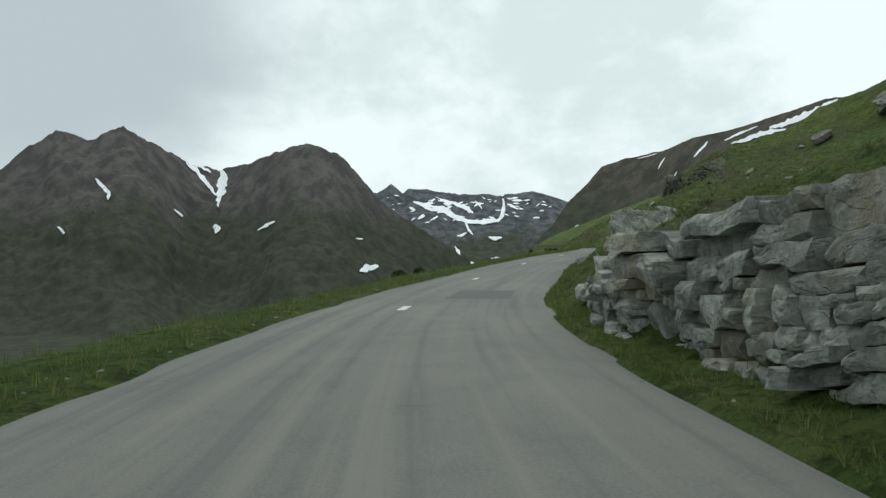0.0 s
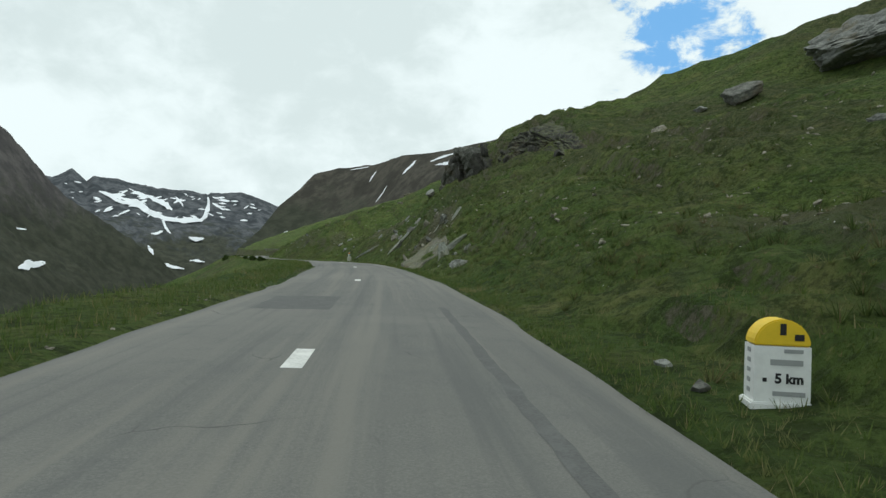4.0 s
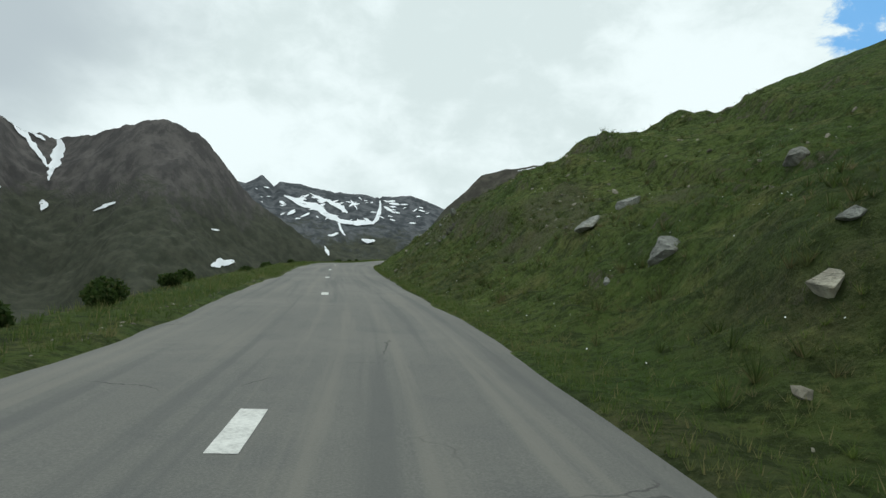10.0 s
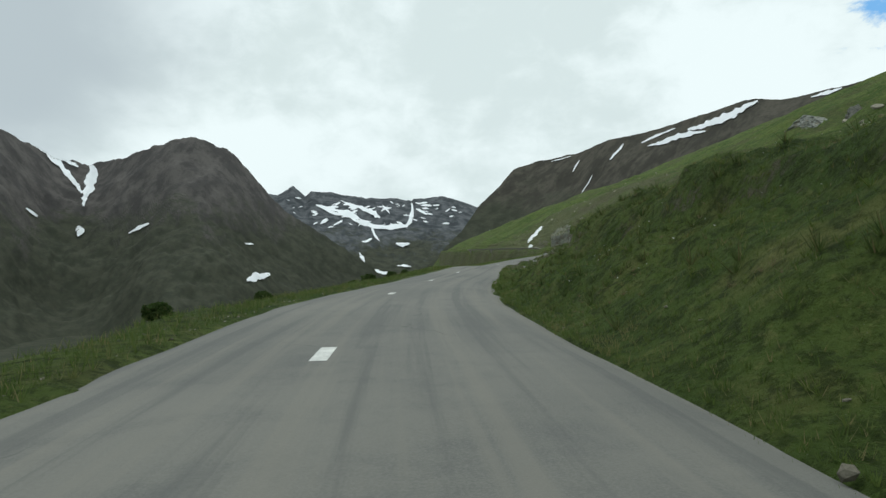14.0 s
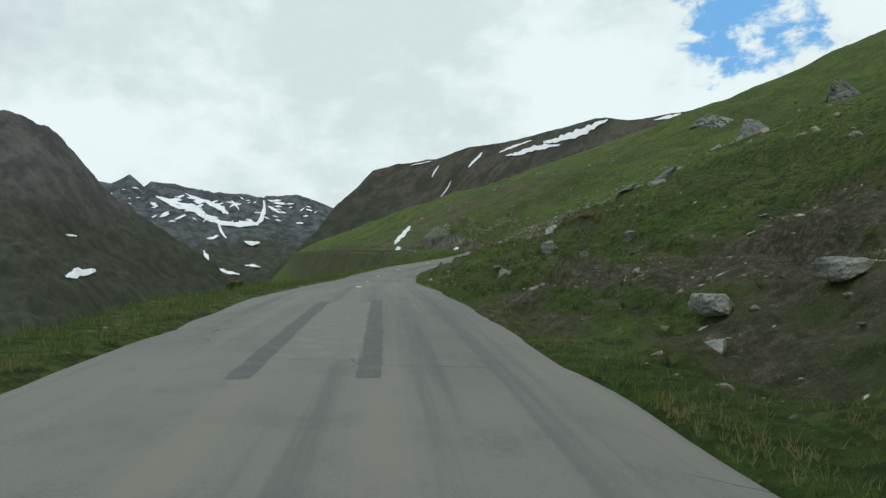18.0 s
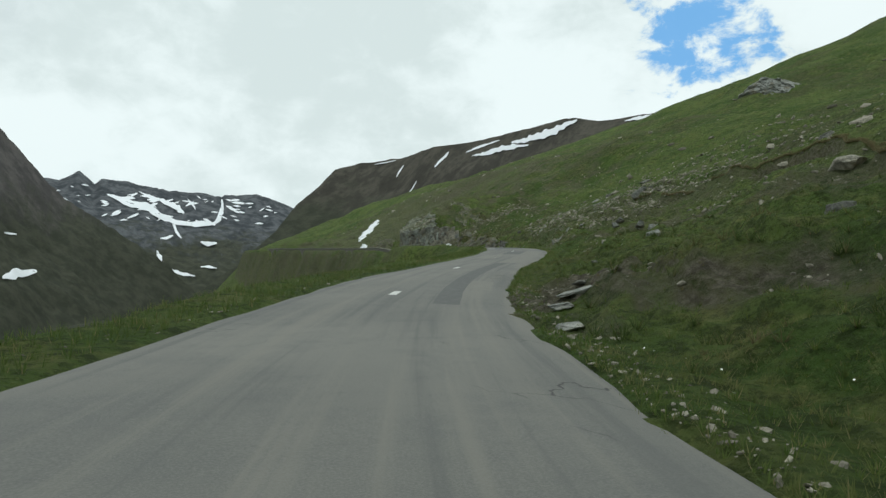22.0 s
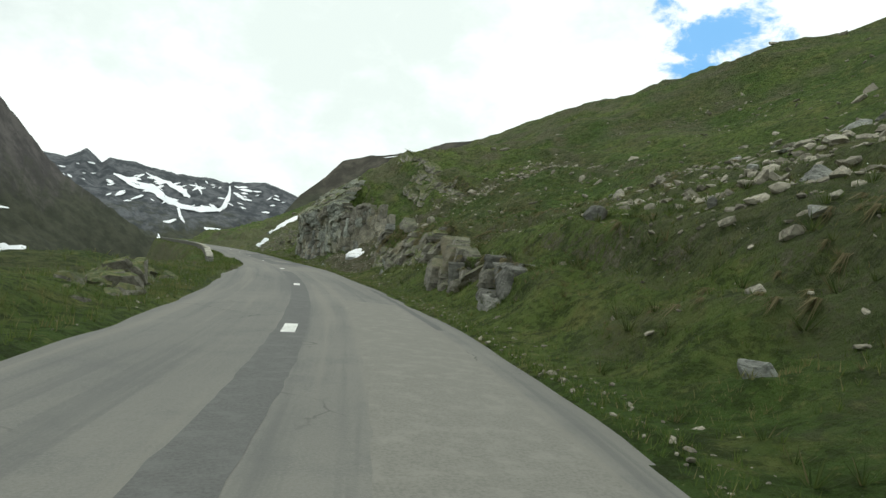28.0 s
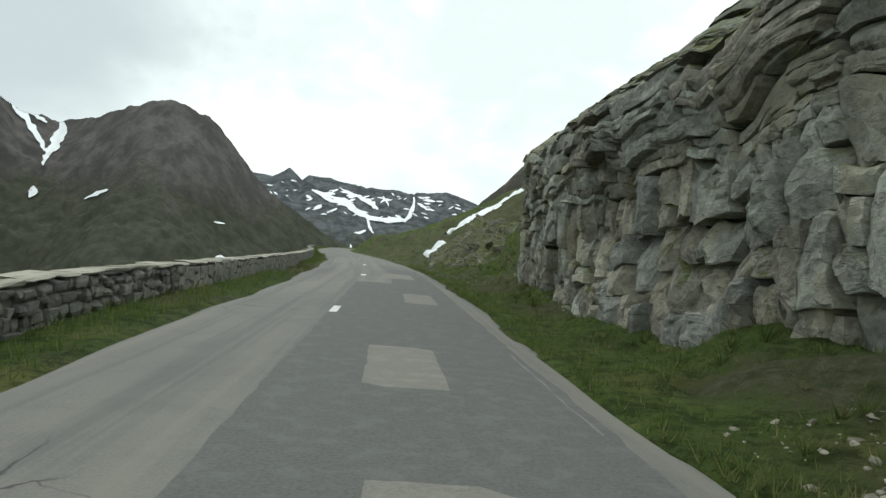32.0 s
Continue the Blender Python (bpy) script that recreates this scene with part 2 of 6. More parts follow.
# broad swells and hollows of the hillside: metres along the road, then the rise at 9, 24, 60 and 140 m from it
SWELL_U = (2.6, 9, 24, 60, 140)
SWELL = ((-20, 0.1, 0.3, 0.6, 1.2), (40, 0.2, 0.1, 0.8, 1.4), (65, 0.3, -0.3, 1.2, 1.7), (90, 0.6, -1.7, 2.2, 2.2), (104, 1.0, -0.9, 2.0, 2.2), (112, 1.2, -0.2, 1.6, 2.0), (122, 1.3, 0.5, 1.5, 1.5), (140, 0.7, 0.4, 0.7, 0.9),
         (165, 0.3, -0.5, -0.4, 0.2), (190, 0.7, 0.8, -1.0, -0.2), (215, 0.5, 0.6, -0.2, 0.0), (245, 0.3, 0.3, 0.1, 0.2), (275, 0.1, 0.2, 0.2, 0.4), (305, 0.0, 0.0, 0.6, 1.6), (335, -0.1, -0.3, 0.9, 1.8),
         (365, -0.2, -0.8, 0.9, 0.9), (395, -0.3, -3.1, 1.0, 0.6), (430, 0.5, -0.1, -3.0, 0.4), (480, 1.0, 2.9, 2.4, -1.8), (560, 1.0, 2.2, 2.0, -2.4))


def swell(s, u):
    k = [r[0] for r in SWELL]
    cols = [0 * s] + [np.interp(s, k, [r[c] for r in SWELL]) for c in (1, 2, 3, 4)]
    out = 0 * s
    for c in range(4):
        a = np.clip((u - SWELL_U[c]) / (SWELL_U[c + 1] - SWELL_U[c]), 0, 1)
        a = a * a * (3 - 2 * a)
        out = out + (cols[c + 1] - cols[c]) * a
    return out


def height(s, u):
    """Height of the ground over the road's level at (s, u)."""
    s, u = np.broadcast_arrays(np.asarray(s, float), np.asarray(u, float))
    a = np.tan(np.radians(np.interp(s, SLOPE_S, SLOPE_A) + 5 * vnoise(s / 34, u / 50, 21)))
    b = np.tan(np.radians(np.interp(s, BANK_S, BANK_A)))
    v = np.maximum(u - (ROAD_R + 0.5), 0)
    near = np.minimum(v, 9)
    h = b * (near - 0.5 * (1 - np.exp(-near / 0.5))) * (1 - near / 26) + b * 0
    far = np.maximum(v - 9, 0)
    far_run = np.where(far < 240, far, 240 + (far - 240) * 0.55)
    c = np.tan(np.radians(np.interp(s, FAR_S, FAR_A)))
    up = h + a * np.minimum(far_run, 18) + c * np.maximum(far_run - 18, 0)
    up = up + swell(s, u)
    # turf lies on top of the dark crag
    up = up + 2.2 * np.interp(s, (101, 107, 116.5, 119.5), (0, 1, 1, 0)) * np.clip((u - 12.3) / 1.6, 0, 1) * np.clip((48 - u) / 28, 0, 1)
    # behind the cliff the hill stands high
    wall = np.interp(s, (380, 404, 432, 452, 490), (0, 1, 1, 0.6, 0))
    lift = np.clip((u - 5.2) / 9.0, 0, 1)
    up = up + 4.6 * wall * lift * lift * (3 - 2 * lift)
    top = np.clip((u - 6.4) / 3.2, 0, 1) * np.clip((27 - u) / 16, 0, 1)
    up = up + 4.6 * np.interp(s, (399, 404, 408, 412, 415, 419, 425), (0, 0.22, 0.55, 0.85, 1, 1, 0)) * top
    # the ground rolls in steps along the hill
    k = np.clip(v / 5, 0, 1)
    up = up + k * (2.6 * fbm(s / 27, u / 19, 3, 31) + np.clip(v / 40, 0, 1) * 6.0 * fbm(s / 95, u / 80, 3, 37))
    up = up + np.clip(v / 1.2, 0, 1) * (0.62 * fbm(s / 5.2, u / 3.6, 4, 41) + 0.20 * fbm(s / 1.1, u / 0.9, 3, 47) - 0.42 * np.abs(vnoise(s / 1.5 + 0.4 * u, u / 1.1, 49)) - 0.30 * np.abs(vnoise(s / 0.8, u / 0.75 + 0.3 * s, 51)))
    # sods break off in low steps
    f = (u + 2.4 * fbm(s / 13, u / 30, 2, 43)) / 5.5
    f = f - np.floor(f)
    g = np.clip(f / 0.13, 0, 1)
    up = up + np.clip(v / 4, 0, 1) * np.clip(0.35 + 2.2 * vnoise(s / 16, u / 9, 45), 0, 1) * 0.85 * (g * g * (3 - 2 * g) - f)
    # small sods with worn fronts near the road
    f = sod(s, u)
    g = np.clip(f / 0.17, 0, 1)
    up = up + np.clip(v / 1.5, 0, 1) * np.clip((28 - u) / 8, 0, 1) * np.clip(0.25 + 2.2 * vnoise(s / 7, u / 5, 48), 0, 1) * 0.46 * (g * g * (3 - 2 * g) - f)
    up = up + soil_at(s, u) * np.clip((40 - u) / 8, 0, 1) * (0.5 * fbm(s / 1.6, u / 1.2, 4, 66, 0.6) - 0.25 * np.abs(vnoise(s / 0.6, u / 0.5, 67)))
    e = u - scarp(s)
    up = up + 1.1 * scarp_high(s) * (np.clip(e / 0.35 + 0.5, 0, 1) - np.clip((e + 5) / 12, 0, 1))
    # below the road
    w = np.maximum(ROAD_L - 0.9 - u, 0)
    shoulder = np.interp(s, (-90, 60, 300, 330, 354, 360, 366, 378, 387, 392, 420, 1300), (1.4, 0.8, 0.7, 0.5, 0.7, 1.6, 5.0, 5.5, 2.0, 1.2, 1.1, 1.1))
    rise = np.interp(s, (-90, 150, 300, 330, 352, 364, 372, 384, 1300), (0, 0.0, 0.0, 0.0, 0.05, 0.5, 0.45, 0.0, 0.0))
    bumpl = rise * np.sin(np.clip(w / (shoulder + 2), 0, 1) * math.pi) * (1 + 1.2 * fbm(s / 6, u / 4, 2, 55))
    fall = np.maximum(w - shoulder, 0)
    soft = np.interp(s, (300, 350, 385), (0.9, 0.7, 0.4))
    down = -np.interp(s, (300, 350, 385), (0.62, 0.8, 1.15)) * (fall - soft * (1 - np.exp(-fall / soft)))
    # the outer side falls off steeply past the bend
    down = down - 8 * np.interp(s, (352, 380, 400, 425), (0, 0.1, 0.35, 1)) * np.clip((fall - 0.6 - 2.2 * fbm(s / 8, s * 0 + 5, 3, 69)) / 4.0, 0, 1)
    down = down + bumpl + np.clip(w / 1.0, 0, 1) * (0.22 * fbm(s / 3.4, u / 2.5, 3, 61)) + np.clip(fall / 10, 0, 1) * np.interp(s, (300, 340, 400, 430), (3.0, 1.2, 1.2, 3.0)) * fbm(s / 30, u / 30, 3, 63)
    down = down - np.interp(s, (388, 394, 402, 409), (0, 0.32, 0.32, 0)) * np.clip((-2.7 - u) / 1.2, 0, 1)
    return np.where(u > 0, up, down)


def surface(s, u):
    """World place of the ground at (s, u)."""
    x, y = around(s, u)
    return np.stack([x, y, grade(s) + height(s, u) - 0.05 - 0.12 * ((u < edge_r(s)) & (u > edge_l(s)))], -1)


def spot(s, u, lift=0.0):
    p = surface(np.array([float(s)]), np.array([float(u)]))[0]
    return Vector((p[0], p[1], p[2] + lift))


def grid_mesh(name, P, smooth=True, flip=False, closed=False):
    """A mesh from an array of places, rows by columns."""
    m, n = P.shape[:2]
    i = np.arange(m * n).reshape(m, n)
    q = np.stack([i[:-1, :-1], i[:-1, 1:], i[1:, 1:], i[1:, :-1]], -1).reshape(-1, 4)
    if flip:
        q = q[:, ::-1]
    me = bpy.data.meshes.new(name)
    me.vertices.add(m * n)
    me.vertices.foreach_set("co", P.reshape(-1).astype(np.float32))
    me.loops.add(q.size)
    me.loops.foreach_set("vertex_index", q.reshape(-1).astype(np.int32))
    me.polygons.add(len(q))
    me.polygons.foreach_set("loop_start", np.arange(0, q.size, 4, dtype=np.int32))
    me.polygons.foreach_set("use_smooth", np.full(len(q), smooth))
    me.update(calc_edges=True)
    me.validate()
    return me


def soup(name, V, F, smooth=False):
    """A mesh from arrays of places and of faces with one count of corners."""
    me = bpy.data.meshes.new(name)
    me.vertices.add(len(V))
    me.vertices.foreach_set("co", np.asarray(V, np.float32).reshape(-1))
    k = F.shape[1]
    me.loops.add(F.size)
    me.loops.foreach_set("vertex_index", np.asarray(F, np.int32).reshape(-1))
    me.polygons.add(len(F))
    me.polygons.foreach_set("loop_start", np.arange(0, F.size, k, dtype=np.int32))
    me.polygons.foreach_set("use_smooth", np.full(len(F), smooth))
    me.update(calc_edges=True)
    return me


# ---- materials ----
class Mat:
    """A small help to wire a material."""

    def __init__(self, name, rough=0.9, spec=0.2):
        self.m = bpy.data.materials.new(name)
        self.m.use_nodes = True
        self.n, self.l = self.m.node_tree.nodes, self.m.node_tree.links
        self.b = self.n["Principled BSDF"]
        self.b.inputs["Roughness"].default_value = rough
        self.b.inputs["Specular IOR Level"].default_value = spec
        self.tc = self.n.new("ShaderNodeTexCoord").outputs["Object"]

    def put(self, sock, v):
        if isinstance(v, (int, float, tuple)):
            sock.default_value = v
        else:
            self.l.new(v, sock)

    def scaled(self, scale=(1, 1, 1), rot=(0, 0, 0)):
        n = self.n.new("ShaderNodeMapping")
        n.inputs["Scale"].default_value, n.inputs["Rotation"].default_value = scale, rot
        self.l.new(self.tc, n.inputs["Vector"])
        return n.outputs[0]

    def noise(self, scale, detail=5, rough=0.55, vec=None, dist=0.0):
        n = self.n.new("ShaderNodeTexNoise")
        n.inputs["Scale"].default_value, n.inputs["Detail"].default_value = scale, detail
        n.inputs["Roughness"].default_value, n.inputs["Distortion"].default_value = rough, dist
        self.l.new(vec or self.tc, n.inputs["Vector"])
        return n.outputs["Fac"]

    def warped(self, amount, scale=1.6):
        n = self.n.new("ShaderNodeTexNoise")
        n.inputs["Scale"].default_value, n.inputs["Detail"].default_value = scale, 4
        self.l.new(self.tc, n.inputs["Vector"])
        v = self.n.new("ShaderNodeVectorMath")
        v.operation = "MULTIPLY_ADD"
        self.l.new(n.outputs["Color"], v.inputs[0])
        v.inputs[1].default_value = (amount, amount, amount)
        self.l.new(self.tc, v.inputs[2])
        return v.outputs[0]

    def voronoi(self, scale, feature="F1", vec=None, out="Distance"):
        n = self.n.new("ShaderNodeTexVoronoi")
        n.feature = feature
        n.inputs["Scale"].default_value = scale
        self.l.new(vec or self.tc, n.inputs["Vector"])
        return n.outputs[out]

    def step(self, v, lo, hi, a=0.0, b=1.0):
        n = self.n.new("ShaderNodeMapRange")
        n.interpolation_type = "SMOOTHSTEP"
        for k, x in (("From Min", lo), ("From Max", hi), ("To Min", a), ("To Max", b)):
            n.inputs[k].default_value = x
        self.l.new(v, n.inputs["Value"])
        return n.outputs["Result"]

    def math(self, op, a, b=0.0, clamp=False):
        n = self.n.new("ShaderNodeMath")
        n.operation, n.use_clamp = op, clamp
        self.put(n.inputs[0], a)
        self.put(n.inputs[1], b)
        return n.outputs[0]

    def mix(self, f, a, b, blend="MIX"):
        n = self.n.new("ShaderNodeMix")
        n.data_type, n.blend_type = "RGBA", blend
        for i, v in ((0, f), (6, a), (7, b)):
            self.put(n.inputs[i], v)
        return n.outputs[2]

    def up(self):
        """How level the surface lies, by its shape."""
        g = self.n.new("ShaderNodeNewGeometry")
        s = self.n.new("ShaderNodeSeparateXYZ")
        self.l.new(g.outputs["True Normal"], s.inputs[0])
        return s.outputs["Z"]

    def island(self):
        return self.n.new("ShaderNodeNewGeometry").outputs["Random Per Island"]

    def rand(self):
        return self.n.new("ShaderNodeObjectInfo").outputs["Random"]

    def done(self, color, bump=None, dist=0.03, strength=0.6):
        self.put(self.b.inputs["Base Color"], color)
        if bump is not None:
            n = self.n.new("ShaderNodeBump")
            n.inputs["Strength"].default_value, n.inputs["Distance"].default_value = strength, dist
            self.l.new(bump, n.inputs["Height"])
            self.l.new(n.outputs[0], self.b.inputs["Normal"])
        return self.m


def turf_material():
    k = Mat("turf", 0.95, 0.1)
    big, mid, small = k.noise(0.09, 5, 0.6), k.noise(0.55, 5, 0.6), k.noise(5.0, 6, 0.7)
    tuft = k.voronoi(3.2)
    c = k.mix(k.step(big, 0.36, 0.64), (0.060, 0.104, 0.022, 1), (0.112, 0.152, 0.037, 1))
    c = k.mix(k.step(mid, 0.50, 0.70), c, (0.148, 0.160, 0.052, 1))
    # heath and withered turf in broad uneven swathes
    heath = k.math("ADD", k.noise(0.035, 7, 0.66), k.math("MULTIPLY", k.math("SUBTRACT", k.noise(0.3, 6, 0.7), 0.5), 0.5))
    c = k.mix(k.step(heath, 0.47, 0.66, 0.0, 0.8), c, (0.086, 0.086, 0.042, 1))
    c = k.mix(k.step(heath, 0.44, 0.30, 0.0, 0.5), c, (0.046, 0.070, 0.020, 1))
    c = k.mix(k.math("MULTIPLY", k.step(small, 0.46, 0.62), 0.7), c, (0.033, 0.050, 0.013, 1))
    c = k.mix(k.math("MULTIPLY", k.step(k.noise(14.0, 4, 0.6), 0.58, 0.72), 0.55), c, (0.156, 0.165, 0.050, 1))
    clump = k.noise(1.7, 8, 0.78)
    c = k.mix(k.math("MULTIPLY", k.step(clump, 0.50, 0.40), 0.75), c, (0.029, 0.042, 0.012, 1))
    c = k.mix(k.math("MULTIPLY", k.step(clump, 0.55, 0.70), 0.7), c, (0.198, 0.205, 0.072, 1))
    soil = k.noise(0.8, 8, 0.72)
    bare = k.step(k.math("ADD", k.up(), k.math("MULTIPLY", k.math("SUBTRACT", 0.5, soil), 1.2)), 0.50, 0.34)
    bare = k.math("MULTIPLY", bare, k.step(small, 0.36, 0.55, 0.0, 0.75))
    at = k.n.new("ShaderNodeAttribute")
    at.attribute_name = "soil"
    bare = k.math("MAXIMUM", bare, k.math("MULTIPLY", at.outputs["Fac"], k.step(clump, 0.30, 0.55)))
    c = k.mix(bare, c, k.mix(k.step(small, 0.4, 0.7), (0.080, 0.072, 0.051, 1), (0.185, 0.166, 0.122, 1)))
    c = k.mix(k.step(k.voronoi(11.0), 0.10, 0.05, 0.0, 0.3), c, (0.250, 0.240, 0.200, 1))
    return k.done(c, k.math("ADD", k.math("MULTIPLY", small, 1.0), k.math("ADD", k.math("MULTIPLY", tuft, 0.5), k.math("MULTIPLY", clump, 1.3))), 0.26, 1.0)


def grass_material(name, a, b, dry):
    k = Mat(name, 0.8, 0.15)
    r = k.island()
    c = k.mix(r, a, b)
    c = k.mix(k.step(k.noise(0.5, 4, 0.6), 0.52, 0.72), c, dry)
    c = k.mix(k.step(r, 0.86, 0.9), c, dry)
    k.put(k.b.inputs["Base Color"], c)
    thin = k.n.new("ShaderNodeBsdfTranslucent")
    k.put(thin.inputs["Color"], c)
    both = k.n.new("ShaderNodeMixShader")
    both.inputs[0].default_value = 0.45
    k.l.new(k.b.outputs[0], both.inputs[1])
    k.l.new(thin.outputs[0], both.inputs[2])
    k.l.new(both.outputs[0], k.n["Material Output"].inputs["Surface"])
    return k.m


def rock_material(name, dark, light, rust=(0.19, 0.162, 0.098, 1), lichen=0.25, moss=0.0):
    k = Mat(name, 0.88, 0.25)
    layers = k.noise(1.3, 8, 0.74, k.scaled((1, 1, 1.6), (0.6, 0.35, 0.3)), 0.2)
    big, small = k.noise(0.45, 5, 0.6), k.noise(7.0, 7, 0.68)
    c = k.mix(k.step(layers, 0.36, 0.64), dark, light)
    c = k.mix(k.math("MULTIPLY", k.step(small, 0.42, 0.66), 0.6), c, tuple(x * 0.55 for x in dark[:3]) + (1,))
    c = k.mix(k.math("MULTIPLY", k.step(big, 0.54, 0.68), 0.65), c, rust)
    c = k.mix(k.math("MULTIPLY", k.step(k.noise(4.2, 7, 0.75), 0.55, 0.63), lichen), c, (0.40, 0.41, 0.34, 1))
    c = k.mix(k.step(k.voronoi(5.0, "F1", k.warped(0.25, 6.0)), 0.22, 0.14, 0.0, 0.55), c, tuple(x * 0.5 for x in dark[:3]) + (1,))
    crack = k.step(k.noise(1.5, 4, 0.6, k.scaled((0.8, 0.8, 1.7), (0.6, 0.35, 0.3)), 0.8), 0.488, 0.512)
    split = k.math("ABSOLUTE", k.math("SUBTRACT", crack, 0.5))
    c = k.mix(k.step(split, 0.42, 0.0, 0.0, 0.08), c, tuple(x * 0.4 for x in dark[:3]) + (1,))
    if moss:
        lie = k.math("ADD", k.up(), k.math("MULTIPLY", k.math("SUBTRACT", k.noise(1.2, 6, 0.7), 0.5), 1.1))
        green = k.mix(k.step(k.noise(6.0, 6, 0.75), 0.4, 0.62), (0.040, 0.062, 0.014, 1), (0.120, 0.118, 0.046, 1))
        c = k.mix(k.math("MULTIPLY", k.step(lie, 0.50, 0.68), moss), c, green)
    tint = k.step(k.rand(), 0.0, 1.0, 0.82, 1.18)
    h = k.n.new("ShaderNodeHueSaturation")
    k.l.new(c, h.inputs["Color"])
    k.l.new(tint, h.inputs["Value"])
    bump = k.math("ADD", k.math("MULTIPLY", layers, 0.8), k.math("ADD", k.math("MULTIPLY", small, 0.55), k.math("MULTIPLY", crack, 0.18)))
    return k.done(h.outputs[0], bump, 0.10, 0.9)


def asphalt_material():
    k = Mat("asphalt", 0.86, 0.3)
    stone, mid, big = k.noise(55.0, 4, 0.7), k.noise(1.3, 6, 0.65), k.noise(0.12, 4)
    c = k.mix(k.step(big, 0.35, 0.65), (0.110, 0.110, 0.099, 1), (0.152, 0.149, 0.130, 1))
    c = k.mix(k.math("MULTIPLY", k.step(mid, 0.45, 0.70), 0.5), c, (0.082, 0.085, 0.082, 1))
    c = k.mix(k.math("MULTIPLY", k.step(stone, 0.35, 0.7), 0.4), c, (0.215, 0.210, 0.190, 1))
    lane = k.n.new("ShaderNodeAttribute")
    lane.attribute_name = "lane"
    mp = k.n.new("ShaderNodeMapping")
    mp.inputs["Scale"].default_value = (0.05, 2.2, 1)
    k.l.new(lane.outputs["Vector"], mp.inputs["Vector"])
    track = k.noise(1.0, 5, 0.6, mp.outputs[0])
    c = k.mix(k.math("MULTIPLY", k.step(track, 0.50, 0.64), 0.55), c, (0.184, 0.176, 0.149, 1))
    c = k.mix(k.math("MULTIPLY", k.step(track, 0.48, 0.36), 0.55), c, (0.088, 0.090, 0.086, 1))
    crack = k.step(k.voronoi(0.55, "DISTANCE_TO_EDGE", k.warped(0.5)), 0.0, 0.008)
    wander = k.step(k.noise(0.35, 3), 0.56, 0.64)
    c = k.mix(k.math("MULTIPLY", k.math("SUBTRACT", 1.0, crack), wander), c, (0.045, 0.045, 0.042, 1))
    return k.done(c, k.math("ADD", stone, k.math("MULTIPLY", mid, 0.6)), 0.006, 0.7)


def plain(name, color, rough=0.7, grain=0.25, scale=18.0, bump=0.004, spec=0.3):
    k = Mat(name, rough, spec)
    c = k.mix(k.math("MULTIPLY", k.step(k.noise(scale, 6, 0.65), 0.35, 0.7), grain), color, tuple(x * 0.45 for x in color[:3]) + (1,))
    c = k.mix(k.math("MULTIPLY", k.step(k.noise(scale * 0.12, 4), 0.45, 0.7), grain), c, tuple(min(1, x * 1.25) for x in color[:3]) + (1,))
    return k.done(c, k.noise(scale * 2, 5), bump, 0.6)


def mountain_material(name, grass_top, rock_a, rock_b):
    """Grass low down, bare brown rock above and on steep ground, in colours greyed for distance haze."""
    k = Mat(name, 0.95, 0.05)
    sep = k.n.new("ShaderNodeSeparateXYZ")
    k.l.new(k.tc, sep.inputs[0])
    z = sep.outputs["Z"]
    big, mid = k.noise(0.004, 6, 0.6), k.noise(0.03, 7, 0.65)
    streak = k.noise(0.02, 6, 0.65, k.scaled((1, 1, 0.22)))
    c = k.mix(k.step(streak, 0.40, 0.62), rock_a, rock_b)
    green = k.mix(k.step(mid, 0.38, 0.62), (0.045, 0.050, 0.036, 1), (0.066, 0.069, 0.050, 1))
    level = k.math("ADD", z, k.math("MULTIPLY", k.math("SUBTRACT", big, 0.5), 420.0))
    level = k.math("SUBTRACT", level, k.math("MULTIPLY", k.math("SUBTRACT", k.up(), 0.72), 260.0))
    c = k.mix(k.step(level, grass_top + 90.0, grass_top - 60.0), c, green)
    c = k.mix(k.math("MULTIPLY", k.step(k.noise(0.09, 7, 0.72), 0.5, 0.66), 0.35), c, tuple(x * 0.55 for x in rock_a[:3]) + (1,))
    return k.done(c, k.math("ADD", k.math("MULTIPLY", streak, 1.0), k.math("MULTIPLY", mid, 0.6)), 7.0, 0.28)


TURF = turf_material()
GRASS = grass_material("grass_blades", (0.062, 0.104, 0.023, 1), (0.124, 0.164, 0.043, 1), (0.215, 0.195, 0.088, 1))
DRY = grass_material("dry_grass", (0.150, 0.130, 0.065, 1), (0.250, 0.215, 0.120, 1), (0.110, 0.110, 0.045, 1))
ROCK = rock_material("grey_schist", (0.150, 0.155, 0.138, 1), (0.325, 0.332, 0.295, 1))
ROCK_PALE = rock_material("pale_schist", (0.190, 0.198, 0.170, 1), (0.395, 0.408, 0.352, 1), (0.31, 0.285, 0.195, 1), 0.3, 0.6)
BEDROCK = rock_material("tan_bedrock", (0.112, 0.107, 0.086, 1), (0.225, 0.214, 0.172, 1), (0.21, 0.182, 0.112, 1), 0.15, 0.45)
LEDGE = rock_material("mossy_ledges", (0.130, 0.122, 0.098, 1), (0.290, 0.275, 0.225, 1), (0.185, 0.165, 0.10, 1), 0.25, 0.95)
ROCK_DARK = rock_material("dark_schist", (0.092, 0.092, 0.078, 1), (0.205, 0.205, 0.176, 1), (0.13, 0.10, 0.06, 1), 0.2)
ROCK_BLACK = rock_material("brown_black_schist", (0.046, 0.045, 0.038, 1), (0.108, 0.104, 0.088, 1), (0.085, 0.066, 0.04, 1), 0.08, 0.5)
ROCK_TAN = rock_material("rusty_schist", (0.210, 0.198, 0.158, 1), (0.390, 0.365, 0.285, 1), (0.30, 0.262, 0.165, 1), 0.15)
ASPHALT = asphalt_material()
